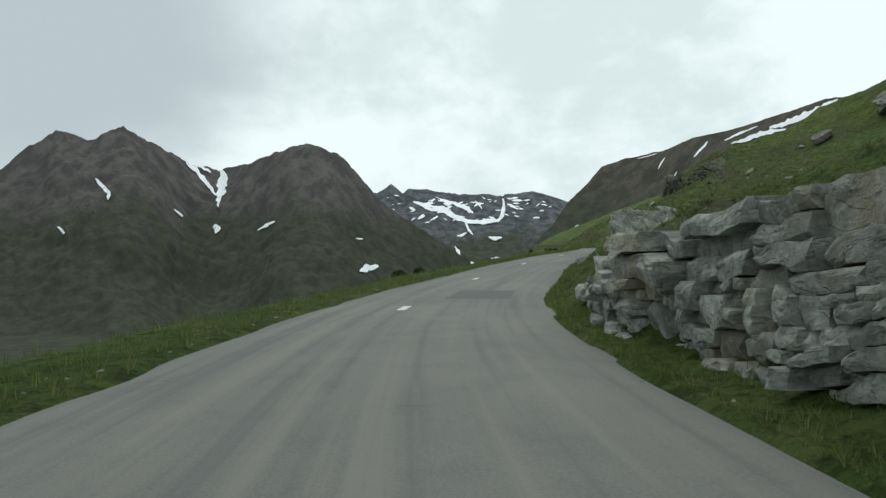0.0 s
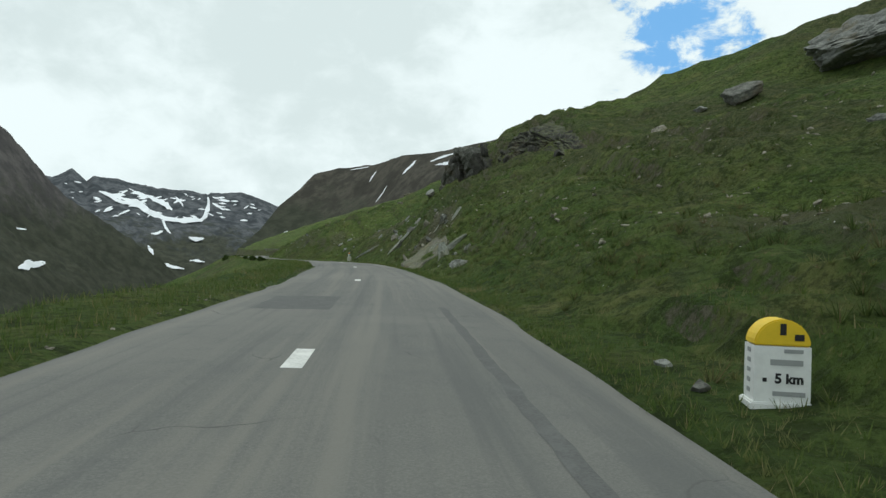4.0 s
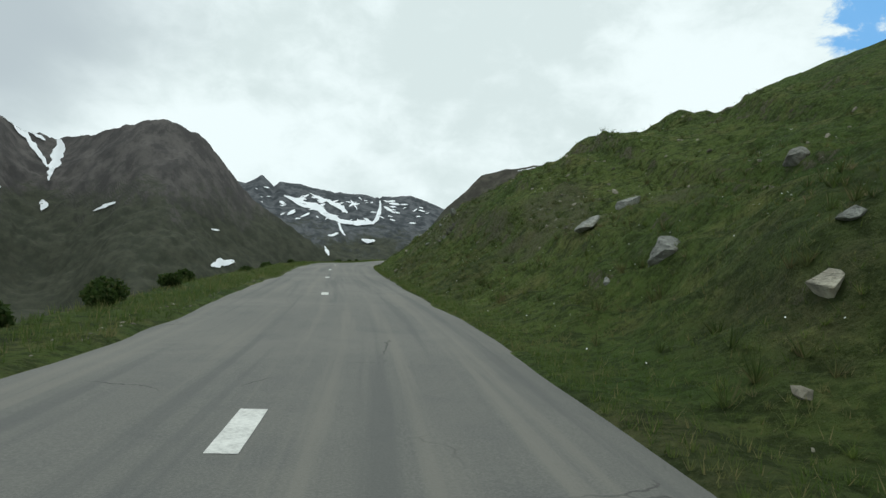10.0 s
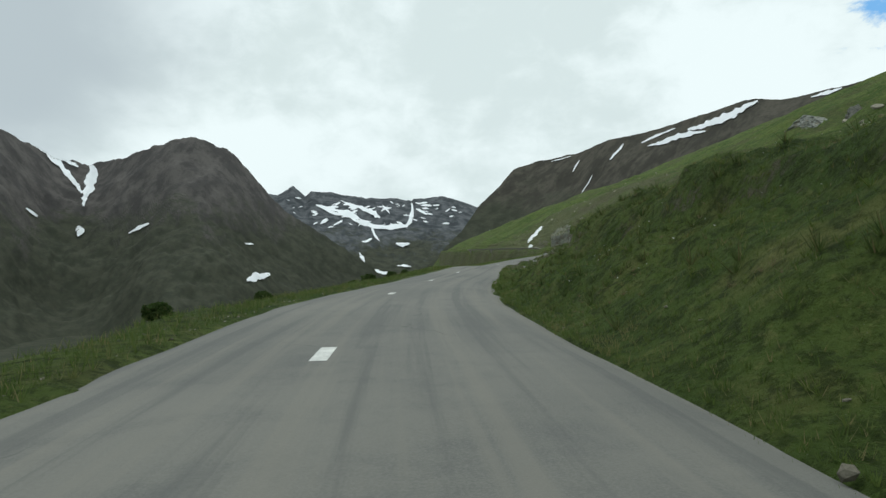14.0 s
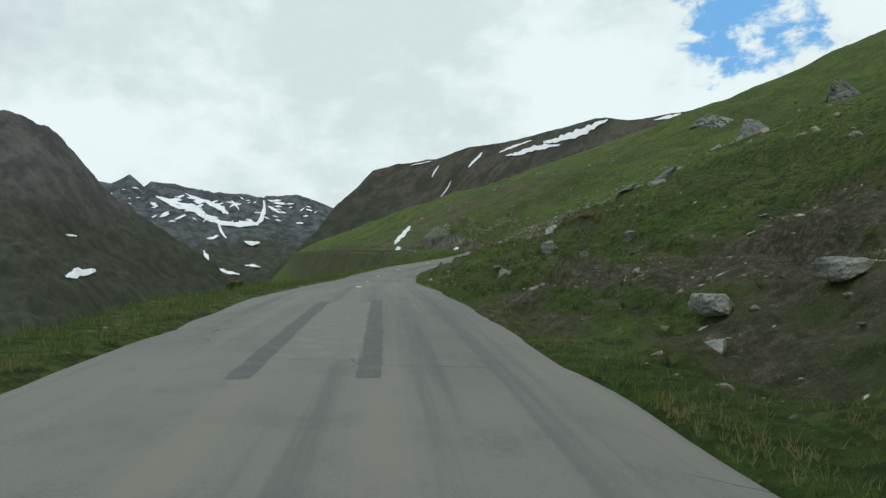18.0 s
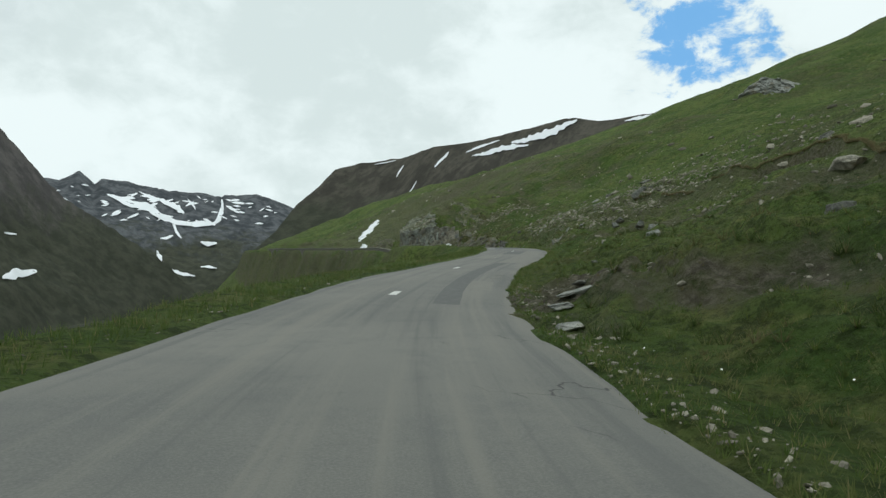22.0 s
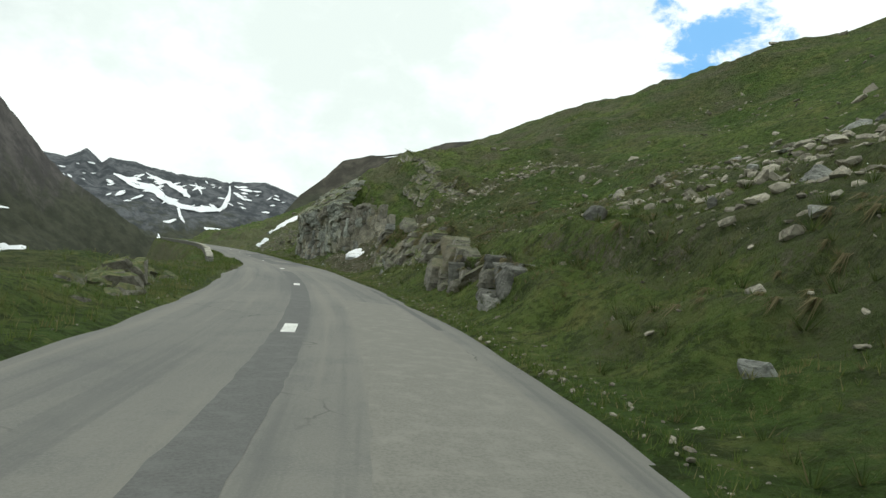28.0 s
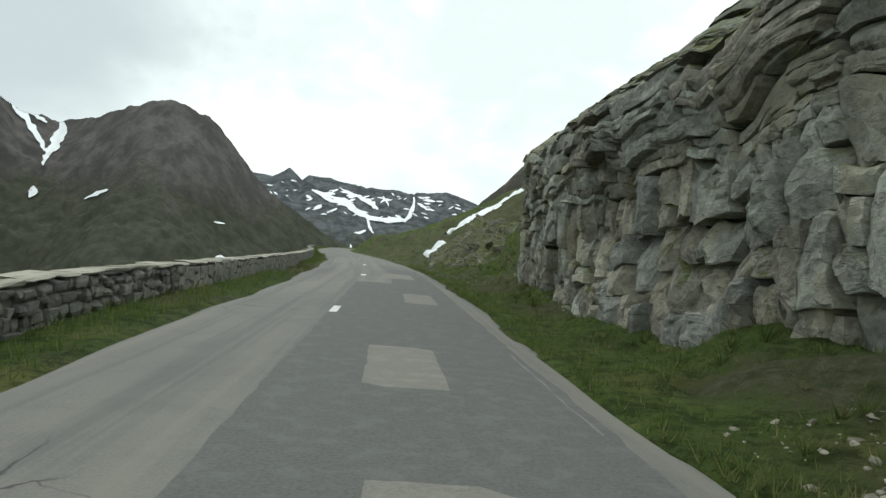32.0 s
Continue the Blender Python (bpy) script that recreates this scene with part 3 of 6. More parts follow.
PAINT = plain("road_paint", (0.62, 0.62, 0.58, 1), 0.7, 0.55, 30)
PATCH_DARK = plain("dark_patch", (0.107, 0.108, 0.102, 1), 0.9, 0.5, 40)
PATCH_PALE = plain("pale_patch", (0.178, 0.173, 0.150, 1), 0.9, 0.45, 40)
SNOW = plain("old_snow", (0.80, 0.82, 0.83, 1), 0.8, 0.12, 2.0, 0.03)
SNOW_FAR = plain("far_snow", (0.82, 0.84, 0.86, 1), 0.9, 0.06, 0.2, 0.5)
# distance haze is put into these colours: dull, greyed rock, paler in the west
M_LEFT = mountain_material("brown_mountain", 150.0, (0.070, 0.066, 0.064, 1), (0.114, 0.106, 0.099, 1))
M_BASIN = mountain_material("blue_grey_mountain", 20.0, (0.056, 0.062, 0.068, 1), (0.125, 0.132, 0.140, 1))
M_RIGHT = mountain_material("ridge_mountain", 90.0, (0.056, 0.053, 0.044, 1), (0.096, 0.089, 0.072, 1))


def link(name, me, mat, parent=None, label="", category="", group="", kind=""):
    if mat is not None:
        me.materials.clear()
        me.materials.append(mat)
    ob = new(name, me)
    if parent is not None:
        ob.parent = parent
    return tagged(ob, label, category, group, kind)


# ---- ground ----
def rows_of(*runs):
    """Steps that widen: (from, to, step) runs joined."""
    return np.unique(np.concatenate([np.arange(a, b, d) for a, b, d in runs] + [[runs[-1][1]]]))


s_rows = rows_of((S0, -12, 2.0), (-12, 440, 0.36), (440, 560, 1.2), (560, 1290, 6.0))
u_cols = rows_of((-620, -260, 30), (-260, -60, 8), (-60, -16, 2), (-16, -2.4, 0.4), (-2.4, 1.2, 1.2), (1.2, 2.4, 0.3), (2.4, 15, 0.19), (15, 24, 0.24), (24, 26, 0.5), (26, 60, 1.6), (60, 140, 4), (140, 420, 14))
SG, UG = np.meshgrid(s_rows, u_cols, indexing="ij")
ground = link("ground", grid_mesh("ground", surface(SG, UG), True, True), TURF, label="steep alpine hillside of short green and straw grass", kind="structure")
soil = ground.data.attributes.new("soil", "FLOAT", "POINT")
soil.data.foreach_set("value", soil_at(SG, UG).astype(np.float32).ravel())

# valley floor out to the horizon, far under the road
yy, xx = np.meshgrid(np.linspace(-4800, 4800, 60), np.linspace(-4800, 4800, 60), indexing="ij")
valley = link("valley_floor", grid_mesh("valley_floor", np.stack([xx, yy, -175 + 14 * fbm(xx / 400, yy / 400, 3, 71)], -1), True, False), M_LEFT,
              label="green-brown valley floor far below the road", kind="structure")

# ---- road ----
r_rows = rows_of((S0, 560, 0.5))
cross = np.linspace(0, 1, 13)
RS = np.repeat(r_rows[:, None], 13, 1)
RU = edge_l(RS) + (edge_r(RS) - edge_l(RS)) * cross[None, :]
rx, ry = around(RS, RU)


def road_z(s, u):
    mid = (ROAD_R + ROAD_L) / 2
    return grade(s) + 0.035 - 0.05 * ((u - mid) / 2.65) ** 2 + 0.03 * fbm(s / 6, u / 3, 2, 81)


RZ = road_z(RS, RU)
RZ[:, 0] -= 0.09
RZ[:, -1] -= 0.09
road = link("road", grid_mesh("road", np.stack([rx, ry, RZ], -1), True, True), ASPHALT, label="worn grey asphalt mountain road with cracks", kind="structure")
lane = road.data.attributes.new("lane", "FLOAT_VECTOR", "POINT")
lane.data.foreach_set("vector", np.stack([RS, RU, 0 * RS], -1).astype(np.float32).ravel())


def road_piece(name, s0, s1, u0, u1, mat, parent, lift=0.008, wobble=0.0, seed=0, skew=0.0):
    """A thin sheet lying on the road."""
    ns, nu = max(2, int((s1 - s0) / 0.25) + 1), max(2, int((u1 - u0) / 0.3) + 1)
    s, u = np.meshgrid(np.linspace(s0, s1, ns), np.linspace(u0, u1, nu), indexing="ij")
    if wobble:
        edge = np.minimum.reduce([s - s0, s1 - s, u - u0, u1 - u]) < 0.02
        s = s + edge * wobble * fbm(u * 5.3 + s, s * 4.9, 2, 90 + seed)
        u = u + edge * wobble * fbm(s * 3.1, u * 3.7 + s, 3, 95 + seed)
    s = s + skew * (u - u0)
    x, y = around(s, u)
    rim = np.ones_like(s)
    rim[0], rim[-1], rim[:, 0], rim[:, -1] = 0.3, 0.3, 0.3, 0.3
    return link(name, grid_mesh(name, np.stack([x, y, road_z(s, u) + lift * rim], -1), True, True), mat, parent)


# ---- mountains ----
EYE0 = Vector((0, 0, 1.2))


def mountain(name, eye, ridge, mat, seed, base=-190.0, rough=1.0, run=1.25, gully=1.0, label=""):
    """A range: its crest by bearing, rise and distance from a place on the road, with gullied flanks falling to the valley on both sides."""
    az, el, dist = (np.array(c, float) for c in zip(*ridge))
    a = np.arange(az[0], az[-1] + 0.01, 0.11)
    D = np.interp(a, az, dist)
    D = np.convolve(np.pad(D, 60, "edge"), np.hanning(123)[1:-1] / np.hanning(123).sum(), "valid")
    top = eye.z + D * np.tan(np.radians(np.interp(a, az, el)))
    top = top + rough * D * 0.0045 * fbm(a * 1.1, a * 0 + 3, 4, seed + 3, 0.6)
    # flank parameter: -1 far foot, 0 crest, 1 near foot
    k = np.r_[np.linspace(-1, 0, 14)[:-1], np.linspace(0, 1, 150) ** 1.25]
    A, Kk = np.meshgrid(a, k, indexing="ij")
    Dg, Tg = D[:, None], top[:, None]
    wide = np.convolve(np.pad(top, 50, "edge"), np.hanning(103)[1:-1] / np.hanning(103).sum(), "valid")[:, None]
    ease = np.clip(np.abs(Kk) * 3.0, 0, 1)
    Tg = Tg * (1 - ease) + wide * ease
    drop = Tg - base
    pos = np.clip(Kk, 0, 1)
    near = Dg - drop * run * pos
    R = np.where(Kk < 0, Dg + drop * 1.3 * -Kk, near)
    fall = 1 - (1 - np.abs(Kk)) ** 1.28
    Z = Tg - drop * fall
    X, Y = np.sin(np.radians(A)) * R, np.cos(np.radians(A)) * R
    depth = np.sin(np.clip(np.abs(Kk), 0, 1) * math.pi) ** 0.8
    wx, wy = X + 120 * fbm(X / 300, Y / 300, 2, seed + 9), Y + 120 * fbm(X / 300, Y / 300, 2, seed + 10)
    gl = ridged(wx / 420, wy / 560, 5, seed + 11) - 0.4
    Z = Z + depth * gully * (gl * 0.16 * drop + 0.10 * drop * fbm(X / 120, Y / 120, 5, seed + 17, 0.6))
    P = np.stack([eye.x + X, eye.y + Y, Z], -1)
    return link(name, grid_mesh(name, P, True, False), mat, label=label, category="mountain", kind="structure"), P


LEFT_RIDGE = ((-72, 9.5, 2130), (-60, 11, 2201), (-48, 9.4, 2343), (-40, 8.6, 2485), (-36, 6.9, 2627), (-34.5, 6.3, 2698), (-32.3, 8.4, 2698), (-30.5, 9.7, 2698), (-28.4, 9.0, 2726),
              (-25.9, 10.3, 2485), (-22.8, 8.4, 2485), (-20.7, 7.4, 3045), (-18.9, 7.0, 2975), (-15.7, 7.9, 2499), (-13.8, 8.7, 2485), (-11.6, 9.3, 2485), (-10.2, 8.9, 2485),
              (-8.7, 8.2, 2485), (-7.4, 6.8, 2499), (-6.0, 5.0, 2527), (-3.8, 3.0, 2527), (-1.1, 1.3, 2541), (2.1, -1.0, 2556), (4.5, -3.5, 2556))
BASIN_EYE = Vector((26, 110, 1.8))
BASIN_RIDGE = ((-16, 6.2, 3900), (-10, 5.2, 3850), (-7.4, 5.4, 3800), (-6.2, 5.2, 3800), (-4.9, 6.0, 3800), (-3.9, 5.1, 3800), (-3.4, 5.5, 3820), (-1.9, 5.4, 3850), (0.5, 5.0, 3900), (2.6, 4.7, 3900), (3.9, 4.8, 3900),
               (4.9, 4.7, 3900), (5.15, 4.55, 3900), (5.4, 4.75, 3900), (7.8, 4.95, 3850), (9.7, 4.3, 3850), (11.1, 3.8, 3850), (14, 3.0, 3850), (20, 4.5, 3900))
RIGHT_EYE = Vector((37, 214, 1.3))
RIGHT_RIDGE = ((3.0, -3.5, 1500), (6.7, -0.8, 1600), (9.6, 2.1, 1750), (11.2, 4.3, 1900), (13.0, 5.9, 2000), (14.3, 7.4, 2050), (16.6, 8.0, 2000), (19.8, 8.5, 1900), (22.6, 9.5, 1800), (25.8, 10.0, 1700),
               (29.5, 10.8, 1600), (33.7, 11.9, 1500), (36.5, 11.6, 1450), (41.2, 12.1, 1400), (55, 13.5, 1300), (75, 14.5, 1250))
m_left, P_left = mountain("mountain_west", EYE0, LEFT_RIDGE, M_LEFT, 101, run=1.75, gully=0.7, label="dark brown craggy mountain with green lower slopes")
m_basin, P_basin = mountain("mountain_basin", BASIN_EYE, BASIN_RIDGE, M_BASIN, 131, rough=0.7, run=3.4, gully=0.55, label="blue-grey rocky cirque ridge streaked with snow")
m_right, P_right = mountain("mountain_east", RIGHT_EYE, RIGHT_RIDGE, M_RIGHT, 161, rough=0.3, run=1.7, gully=0.45, label="long brown-green mountain ridge with snow gullies")


# ---- snow on the mountains ----
from mathutils.bvhtree import BVHTree


def tree_of(P):
    m, n = P.shape[:2]
    i = np.arange(m * n).reshape(m, n)
    q = np.stack([i[:-1, :-1], i[:-1, 1:], i[1:, 1:], i[1:, :-1]], -1).reshape(-1, 4)
    return BVHTree.FromPolygons([tuple(p) for p in P.reshape(-1, 3).tolist()], q.tolist())


def snow_streaks(name, eye, tree, strips, seed, label, ragged=0.5):
    """Snow lying in gullies: every strip is a run of (bearing, rise, half width) in degrees, laid onto the flank that it meets."""
    V, F = [], []
    for k, run in enumerate(strips):
        run = np.array(run, float)
        n = max(8, int(14 * np.hypot(np.ptp(run[:, 0]), np.ptp(run[:, 1]))))
        n = min(n, 60)
        c = np.linspace(0, len(run) - 1, n)
        a, e, w = (np.interp(c, np.arange(len(run)), run[:, j]) for j in range(3))
        ta, te = np.gradient(a), np.gradient(e)
        tl = np.hypot(ta, te) + 1e-6
        na, ne = -te / tl, ta / tl
        taper = np.sin(np.linspace(0.12, math.pi - 0.12, n)) ** 0.35
        side = np.linspace(-1, 1, 7)
        pts, ok = [], True
        for i in range(n):
            left = 1 + ragged * 2 * vnoise(i * 0.3, k * 3.1, seed)
            right = 1 + ragged * 2 * vnoise(i * 0.3, k * 3.1 + 50, seed)
            for q in side:
                off = q * w[i] * taper[i] * (float(left) if q < 0 else float(right))
                d = Vector(heading_vec(a[i] + na[i] * off, e[i] + ne[i] * off))
                hit, nor, _, far = tree.ray_cast(eye, d)
                dip = 0.0
                while hit is None and dip < 2.0:
                    dip += 0.08
                    d = Vector(heading_vec(a[i] + na[i] * off, e[i] + ne[i] * off - dip))
                    hit, nor, _, far = tree.ray_cast(eye, d)
                if hit is None:
                    ok = False
                    break
                pts.append(hit - d * (far * 0.003) + Vector((0, 0, 0.6)))
            if not ok:
                break
        rows = len(pts) // 7
        if rows < 3:
            continue
        base = len(V)
        V += [tuple(p) for p in pts[:rows * 7]]
        for i in range(rows - 1):
            for j in range(6):
                q = [base + i * 7 + j, base + i * 7 + j + 1, base + (i + 1) * 7 + j + 1, base + (i + 1) * 7 + j]
                ds = [(Vector(V[q[0]]) - Vector(V[x])).length for x in q[1:]]
                if max(ds) < 180:
                    F.append(q)
    return link(name, soup(name, np.array(V), np.array(F), True), SNOW_FAR, label=label, category="snow", kind="stuff")


def blotches(n, a0, a1, e0, e1, size, seed, flat=0.4):
    rr = random.Random(seed)
    out = []
    for _ in range(n):
        a, e, w = rr.uniform(a0, a1), rr.uniform(e0, e1), size * rr.uniform(0.4, 1.3)
        t = rr.uniform(-0.9, 0.9)
        out.append([(a - w * 1.6 * math.cos(t), e - w * math.sin(t), w * flat * 0.5), (a, e, w * flat), (a + w * 1.6 * math.cos(t), e + w * math.sin(t), w * flat * 0.6)])
    return out


t_left, t_basin, t_right = tree_of(P_left), tree_of(P_basin), tree_of(P_right)
WEST_EYE = Vector((29, 158, 1.5))
snow_streaks("snow_gully", WEST_EYE, t_left, [
    [(-20.4, 7.5, 0.22), (-20.2, 6.6, 0.34), (-20.5, 5.7, 0.30), (-20.8, 4.9, 0.22), (-20.9, 4.2, 0.10)],
    [(-23.9, 8.9, 0.12), (-22.6, 7.5, 0.20), (-21.4, 6.0, 0.16), (-21.0, 5.2, 0.12)],
    [(-22.6, 8.0, 0.10), (-21.2, 7.2, 0.12)],
    [(-21.25, 2.7, 0.14), (-21.15, 2.3, 0.26), (-21.3, 1.9, 0.16)],
    [(-17.8, 2.1, 0.06), (-17.0, 2.6, 0.15), (-16.3, 2.9, 0.08)],
    [(-8.9, -1.9, 0.16), (-8.1, -1.65, 0.34), (-7.0, -1.45, 0.16)],
    [(-24.6, 4.0, 0.08), (-23.9, 3.4, 0.10)], [(-30.5, 6.5, 0.12), (-29.8, 5.4, 0.16), (-29.9, 4.8, 0.1)],
    [(-33.5, 2.6, 0.1), (-33.2, 2.0, 0.16)], [(-9.0, 1.2, 0.05), (-8.3, 1.1, 0.08)]], 301, "white old snow lying in mountain gullies")
snow_streaks("snow_field", BASIN_EYE, t_basin, [
    [(-3.0, 4.35, 0.12), (-1.8, 3.9, 0.26), (-0.4, 3.6, 0.30), (0.6, 3.0, 0.22), (1.8, 2.4, 0.26), (3.2, 2.35, 0.28), (4.6, 2.45, 0.22)],
    [(5.15, 4.4, 0.10), (5.2, 3.6, 0.14), (5.0, 2.9, 0.22), (4.6, 2.3, 0.16)],
    [(0.5, 4.2, 0.14), (1.6, 3.7, 0.26), (2.4, 3.2, 0.18)], [(1.7, 2.3, 0.16), (1.9, 1.7, 0.12), (2.3, 1.2, 0.06)],
    [(3.7, 0.95, 0.10), (4.3, 0.85, 0.20), (4.9, 0.9, 0.08)], [(0.6, 0.2, 0.08), (0.8, -0.2, 0.16), (1.0, -0.6, 0.1)],
    [(0.8, 1.15, 0.06), (1.3, 1.2, 0.14), (1.7, 1.4, 0.06)], [(-6.2, 3.9, 0.10), (-5.8, 3.4, 0.16), (-5.6, 3.2, 0.06)],
    [(2.6, 4.3, 0.05), (3.0, 3.9, 0.09), (3.2, 3.5, 0.05)], [(-0.9, 4.7, 0.05), (-0.3, 4.4, 0.10), (0.2, 4.1, 0.06)],
    [(1.2, -1.0, 0.06), (2.2, -1.5, 0.14), (3.4, -1.7, 0.08)], [(3.8, -1.0, 0.05), (4.4, -0.95, 0.12), (5.0, -1.1, 0.05)],
    ] + blotches(46, -3.2, 6.4, 2.3, 4.5, 0.24, 5) + blotches(14, 6.0, 9.5, 2.4, 4.3, 0.16, 6) + blotches(10, -7, -3, 3.6, 5.0, 0.16, 7), 331, "white snow field patched with dark rock")
snow_streaks("snow_gully", RIGHT_EYE, t_right, [
    [(34.6, 11.7, 0.136), (32.8, 10.9, 0.28), (30.8, 10.2, 0.28), (29.2, 9.9, 0.124)], [(30.6, 9.7, 0.087), (28.8, 9.5, 0.28), (27.0, 9.0, 0.136), (25.9, 8.8, 0.05)],
    [(28.2, 10.1, 0.05), (26.6, 9.6, 0.099), (25.4, 9.1, 0.062)], [(23.9, 9.1, 0.074), (23.4, 8.5, 0.124), (22.7, 7.8, 0.074)],
    [(20.1, 7.9, 0.043), (19.7, 7.3, 0.062), (19.5, 6.9, 0.031)], [(21.2, 6.6, 0.031), (20.9, 6.0, 0.043), (20.2, 5.0, 0.03)],
    [(19.4, 8.3, 0.031), (18.6, 8.1, 0.043), (17.6, 7.9, 0.03)], [(9.2, -0.3, 0.037), (10.2, 0.55, 0.081), (10.9, 1.0, 0.037)], [(11.3, 1.3, 0.03), (11.8, 1.8, 0.05), (12.1, 2.0, 0.03)],
    [(40.5, 11.9, 0.062), (39.6, 11.7, 0.124), (38.4, 11.5, 0.062)]], 361, "white snow streaks in ridge gullies")


# ---- marks and mends on the road ----
DASHES = (1.9, 15.2, 28.5, 41.8, 56, 71.5, 87.2, 101.5, 115.5, 130, 144.5, 157.5, 170, 182.8, 196, 209.5, 222.5, 234.2, 246.8, 260, 274.3, 288.5, 303, 316, 327.5, 338.5, 349, 359.8, 371.6, 384.3, 397.5, 411, 424.5, 438, 452)
for s in DASHES:
    road_piece("centre_dash", s - 0.55, s + 0.55, MID - 0.10, MID + 0.10, PAINT, road, 0.012, 0.0, int(s))
for u0, u1 in ((ROAD_L + 0.1, ROAD_L + 0.85), (ROAD_R - 0.95, ROAD_R - 0.2)):
    road_piece("edge_bar", 124.2, 124.36, u0, u1, PAINT, road, 0.012, 0.01, 3)
for s0, s1, u0, u1, dark in ((18, 21.5, -0.2, 1.6, 1), (36, 47, -1.0, -0.82, 1), (49, 62, 1.0, 1.15, 1), (61, 64, -2.4, -1.0, 1), (88, 99, 0.7, 1.65, 0), (87.5, 100, 0.52, 0.72, 1), (229, 237, -1.15, -0.25, 0), (228, 237, -1.4, -1.17, 1),
                           (228, 238, -0.23, 0.0, 1), (247.5, 248.1, -3.2, 2.0, 0), (286, 309, 0.25, 0.85, 1), (290.5, 294.5, 0.88, 1.6, 0), (309.6, 329, 0.3, 1.65, 0),
                           (314, 319, -2.0, -0.6, 0), (321, 327, -1.1, 0.2, 1), (334, 341, -2.6, -0.3, 1), (352, 381, -1.05, -0.6, 1), (353, 366, 0.1, 1.5, 0), (361, 372, 1.55, 1.7, 1), 
                           (391, 420, -0.95, 1.65, 1), (420, 432, 0.2, 1.65, 1)):
    road_piece("asphalt_patch", s0, s1, u0, u1, PATCH_DARK if dark else PATCH_PALE, road, 0.006, 0.04, int(s0))
for s0, s1, u0, u1 in ((382.5, 388, -0.5, 1.0), (395, 399.5, -0.3, 1.0), (400.5, 402.5, -0.2, 0.9), (404.5, 407, -0.3, 0.75), (403.5, 408.5, 1.2, 1.55), (413, 416, 0.3, 1.3), (423, 427, -0.1, 1.2), (420, 424, 1.2, 1.55)):
    road_piece("asphalt_patch", s0, s1, u0, u1, PATCH_PALE, road, 0.010, 0.05, int(s0) + 7)


# ---- rocks ----
def ball(sub):
    bm = bmesh.new()
    bmesh.ops.create_icosphere(bm, subdivisions=sub, radius=1.0)
    bm.verts.ensure_lookup_table()
    V = np.array([v.co[:] for v in bm.verts])
    F = np.array([[v.index for v in f.verts] for f in bm.faces])
    bm.free()
    return V, F


BALLS = {k: ball(k) for k in (1, 2, 3, 4, 5)}


def rock_shape(w, d, h, seed, sub=3, cuts=14):
    """Angular broken stone: a ball cut flat by random planes, then roughened."""
    rg = np.random.RandomState(seed)
    V, F = BALLS[sub]
    V = V * 1.25
    for k in range(cuts):
        n = rg.normal(size=3)
        if k < 5:
            n = np.eye(3)[rg.randint(3)] * rg.choice((-1, 1)) + rg.normal(size=3) * 0.22
        n = n / np.linalg.norm(n)
        lim = rg.uniform(0.46, 0.82)
        over = np.maximum(V @ n - lim, 0)
        V = V - over[:, None] * n * 0.97
    V = V * (1 + 0.07 * fbm(V[:, 0] * 3.4 + seed, V[:, 1] * 2.4 + V[:, 2] * 3.1, 3, seed)[:, None])
    if sub > 3:
        # broken beds and pits on the large ones
        r1, r2, e = cells(V[:, 0] * 2.1 + V[:, 2] * 0.7, V[:, 1] * 2.0 - V[:, 2] * 2.6, seed)
        V = V * (1 + 0.10 * (r1 - 0.5) - 0.05 * np.clip(1 - e / 0.12, 0, 1) + 0.07 * fbm(V[:, 0] * 7 + V[:, 2] * 3, V[:, 1] * 7 - V[:, 2] * 5, 3, seed + 5))[:, None]
    if sub > 4:
        p1, p2, e = cells(V[:, 0] * 5.2 + V[:, 1] * 2.1, V[:, 2] * 4.6 - V[:, 1] * 3.9, seed + 3)
        V = V * (1 + 0.07 * (p1 - 0.5) - 0.05 * np.clip(1 - e / 0.2, 0, 1) + 0.06 * fbm(V[:, 0] * 15 + V[:, 1] * 6, V[:, 2] * 15 - V[:, 1] * 9, 3, seed + 9) - 0.09 * (p2 > 0.75))[:, None]
    V = V / np.abs(V).max(0)
    return V * np.array([w, d, h]) / 2, F


def turn_to(s, tilt, roll=0.0, spin=0.0):
    """Turned with the road: x along it, y to the right, leaning by tilt with the hill."""
    b = float(np.interp(s, SS, BB))
    return Matrix.Rotation(-b + math.pi / 2, 3, "Z") @ Matrix.Rotation(roll, 3, "Y") @ Matrix.Rotation(tilt, 3, "X") @ Matrix.Rotation(spin, 3, "Z")


def slope_at(s, u):
    a, b = spot(s, u - 1.6), spot(s, u + 1.6)
    return math.atan2(b.z - a.z, 3.2)


rock_count = 0


def rock(s, u, w, h, mat=None, deep=0.8, lean=1.0, sink=0.38, roll=0.0, sub=3, name="rock", label="angular grey schist rock bedded in hillside grass", group="rocks on the hillside"):
    global rock_count
    rock_count += 1
    rr = random.Random(rock_count)
    V, F = rock_shape(w, w * deep * rr.uniform(0.8, 1.2), h * 0.85, 500 + rock_count, sub)
    tilt = slope_at(s, u) * lean
    R = np.array(turn_to(s, -tilt, roll + rr.uniform(-0.15, 0.15), rr.uniform(-0.4, 0.4)))
    me = soup(name, V @ R.T, F, False)
    ob = link(name, me, mat or (ROCK, ROCK, ROCK_TAN, ROCK_DARK)[rr.randrange(4)], None, label, "rock", group)
    ob.location = spot(s, u, h * (0.5 - sink))
    return ob


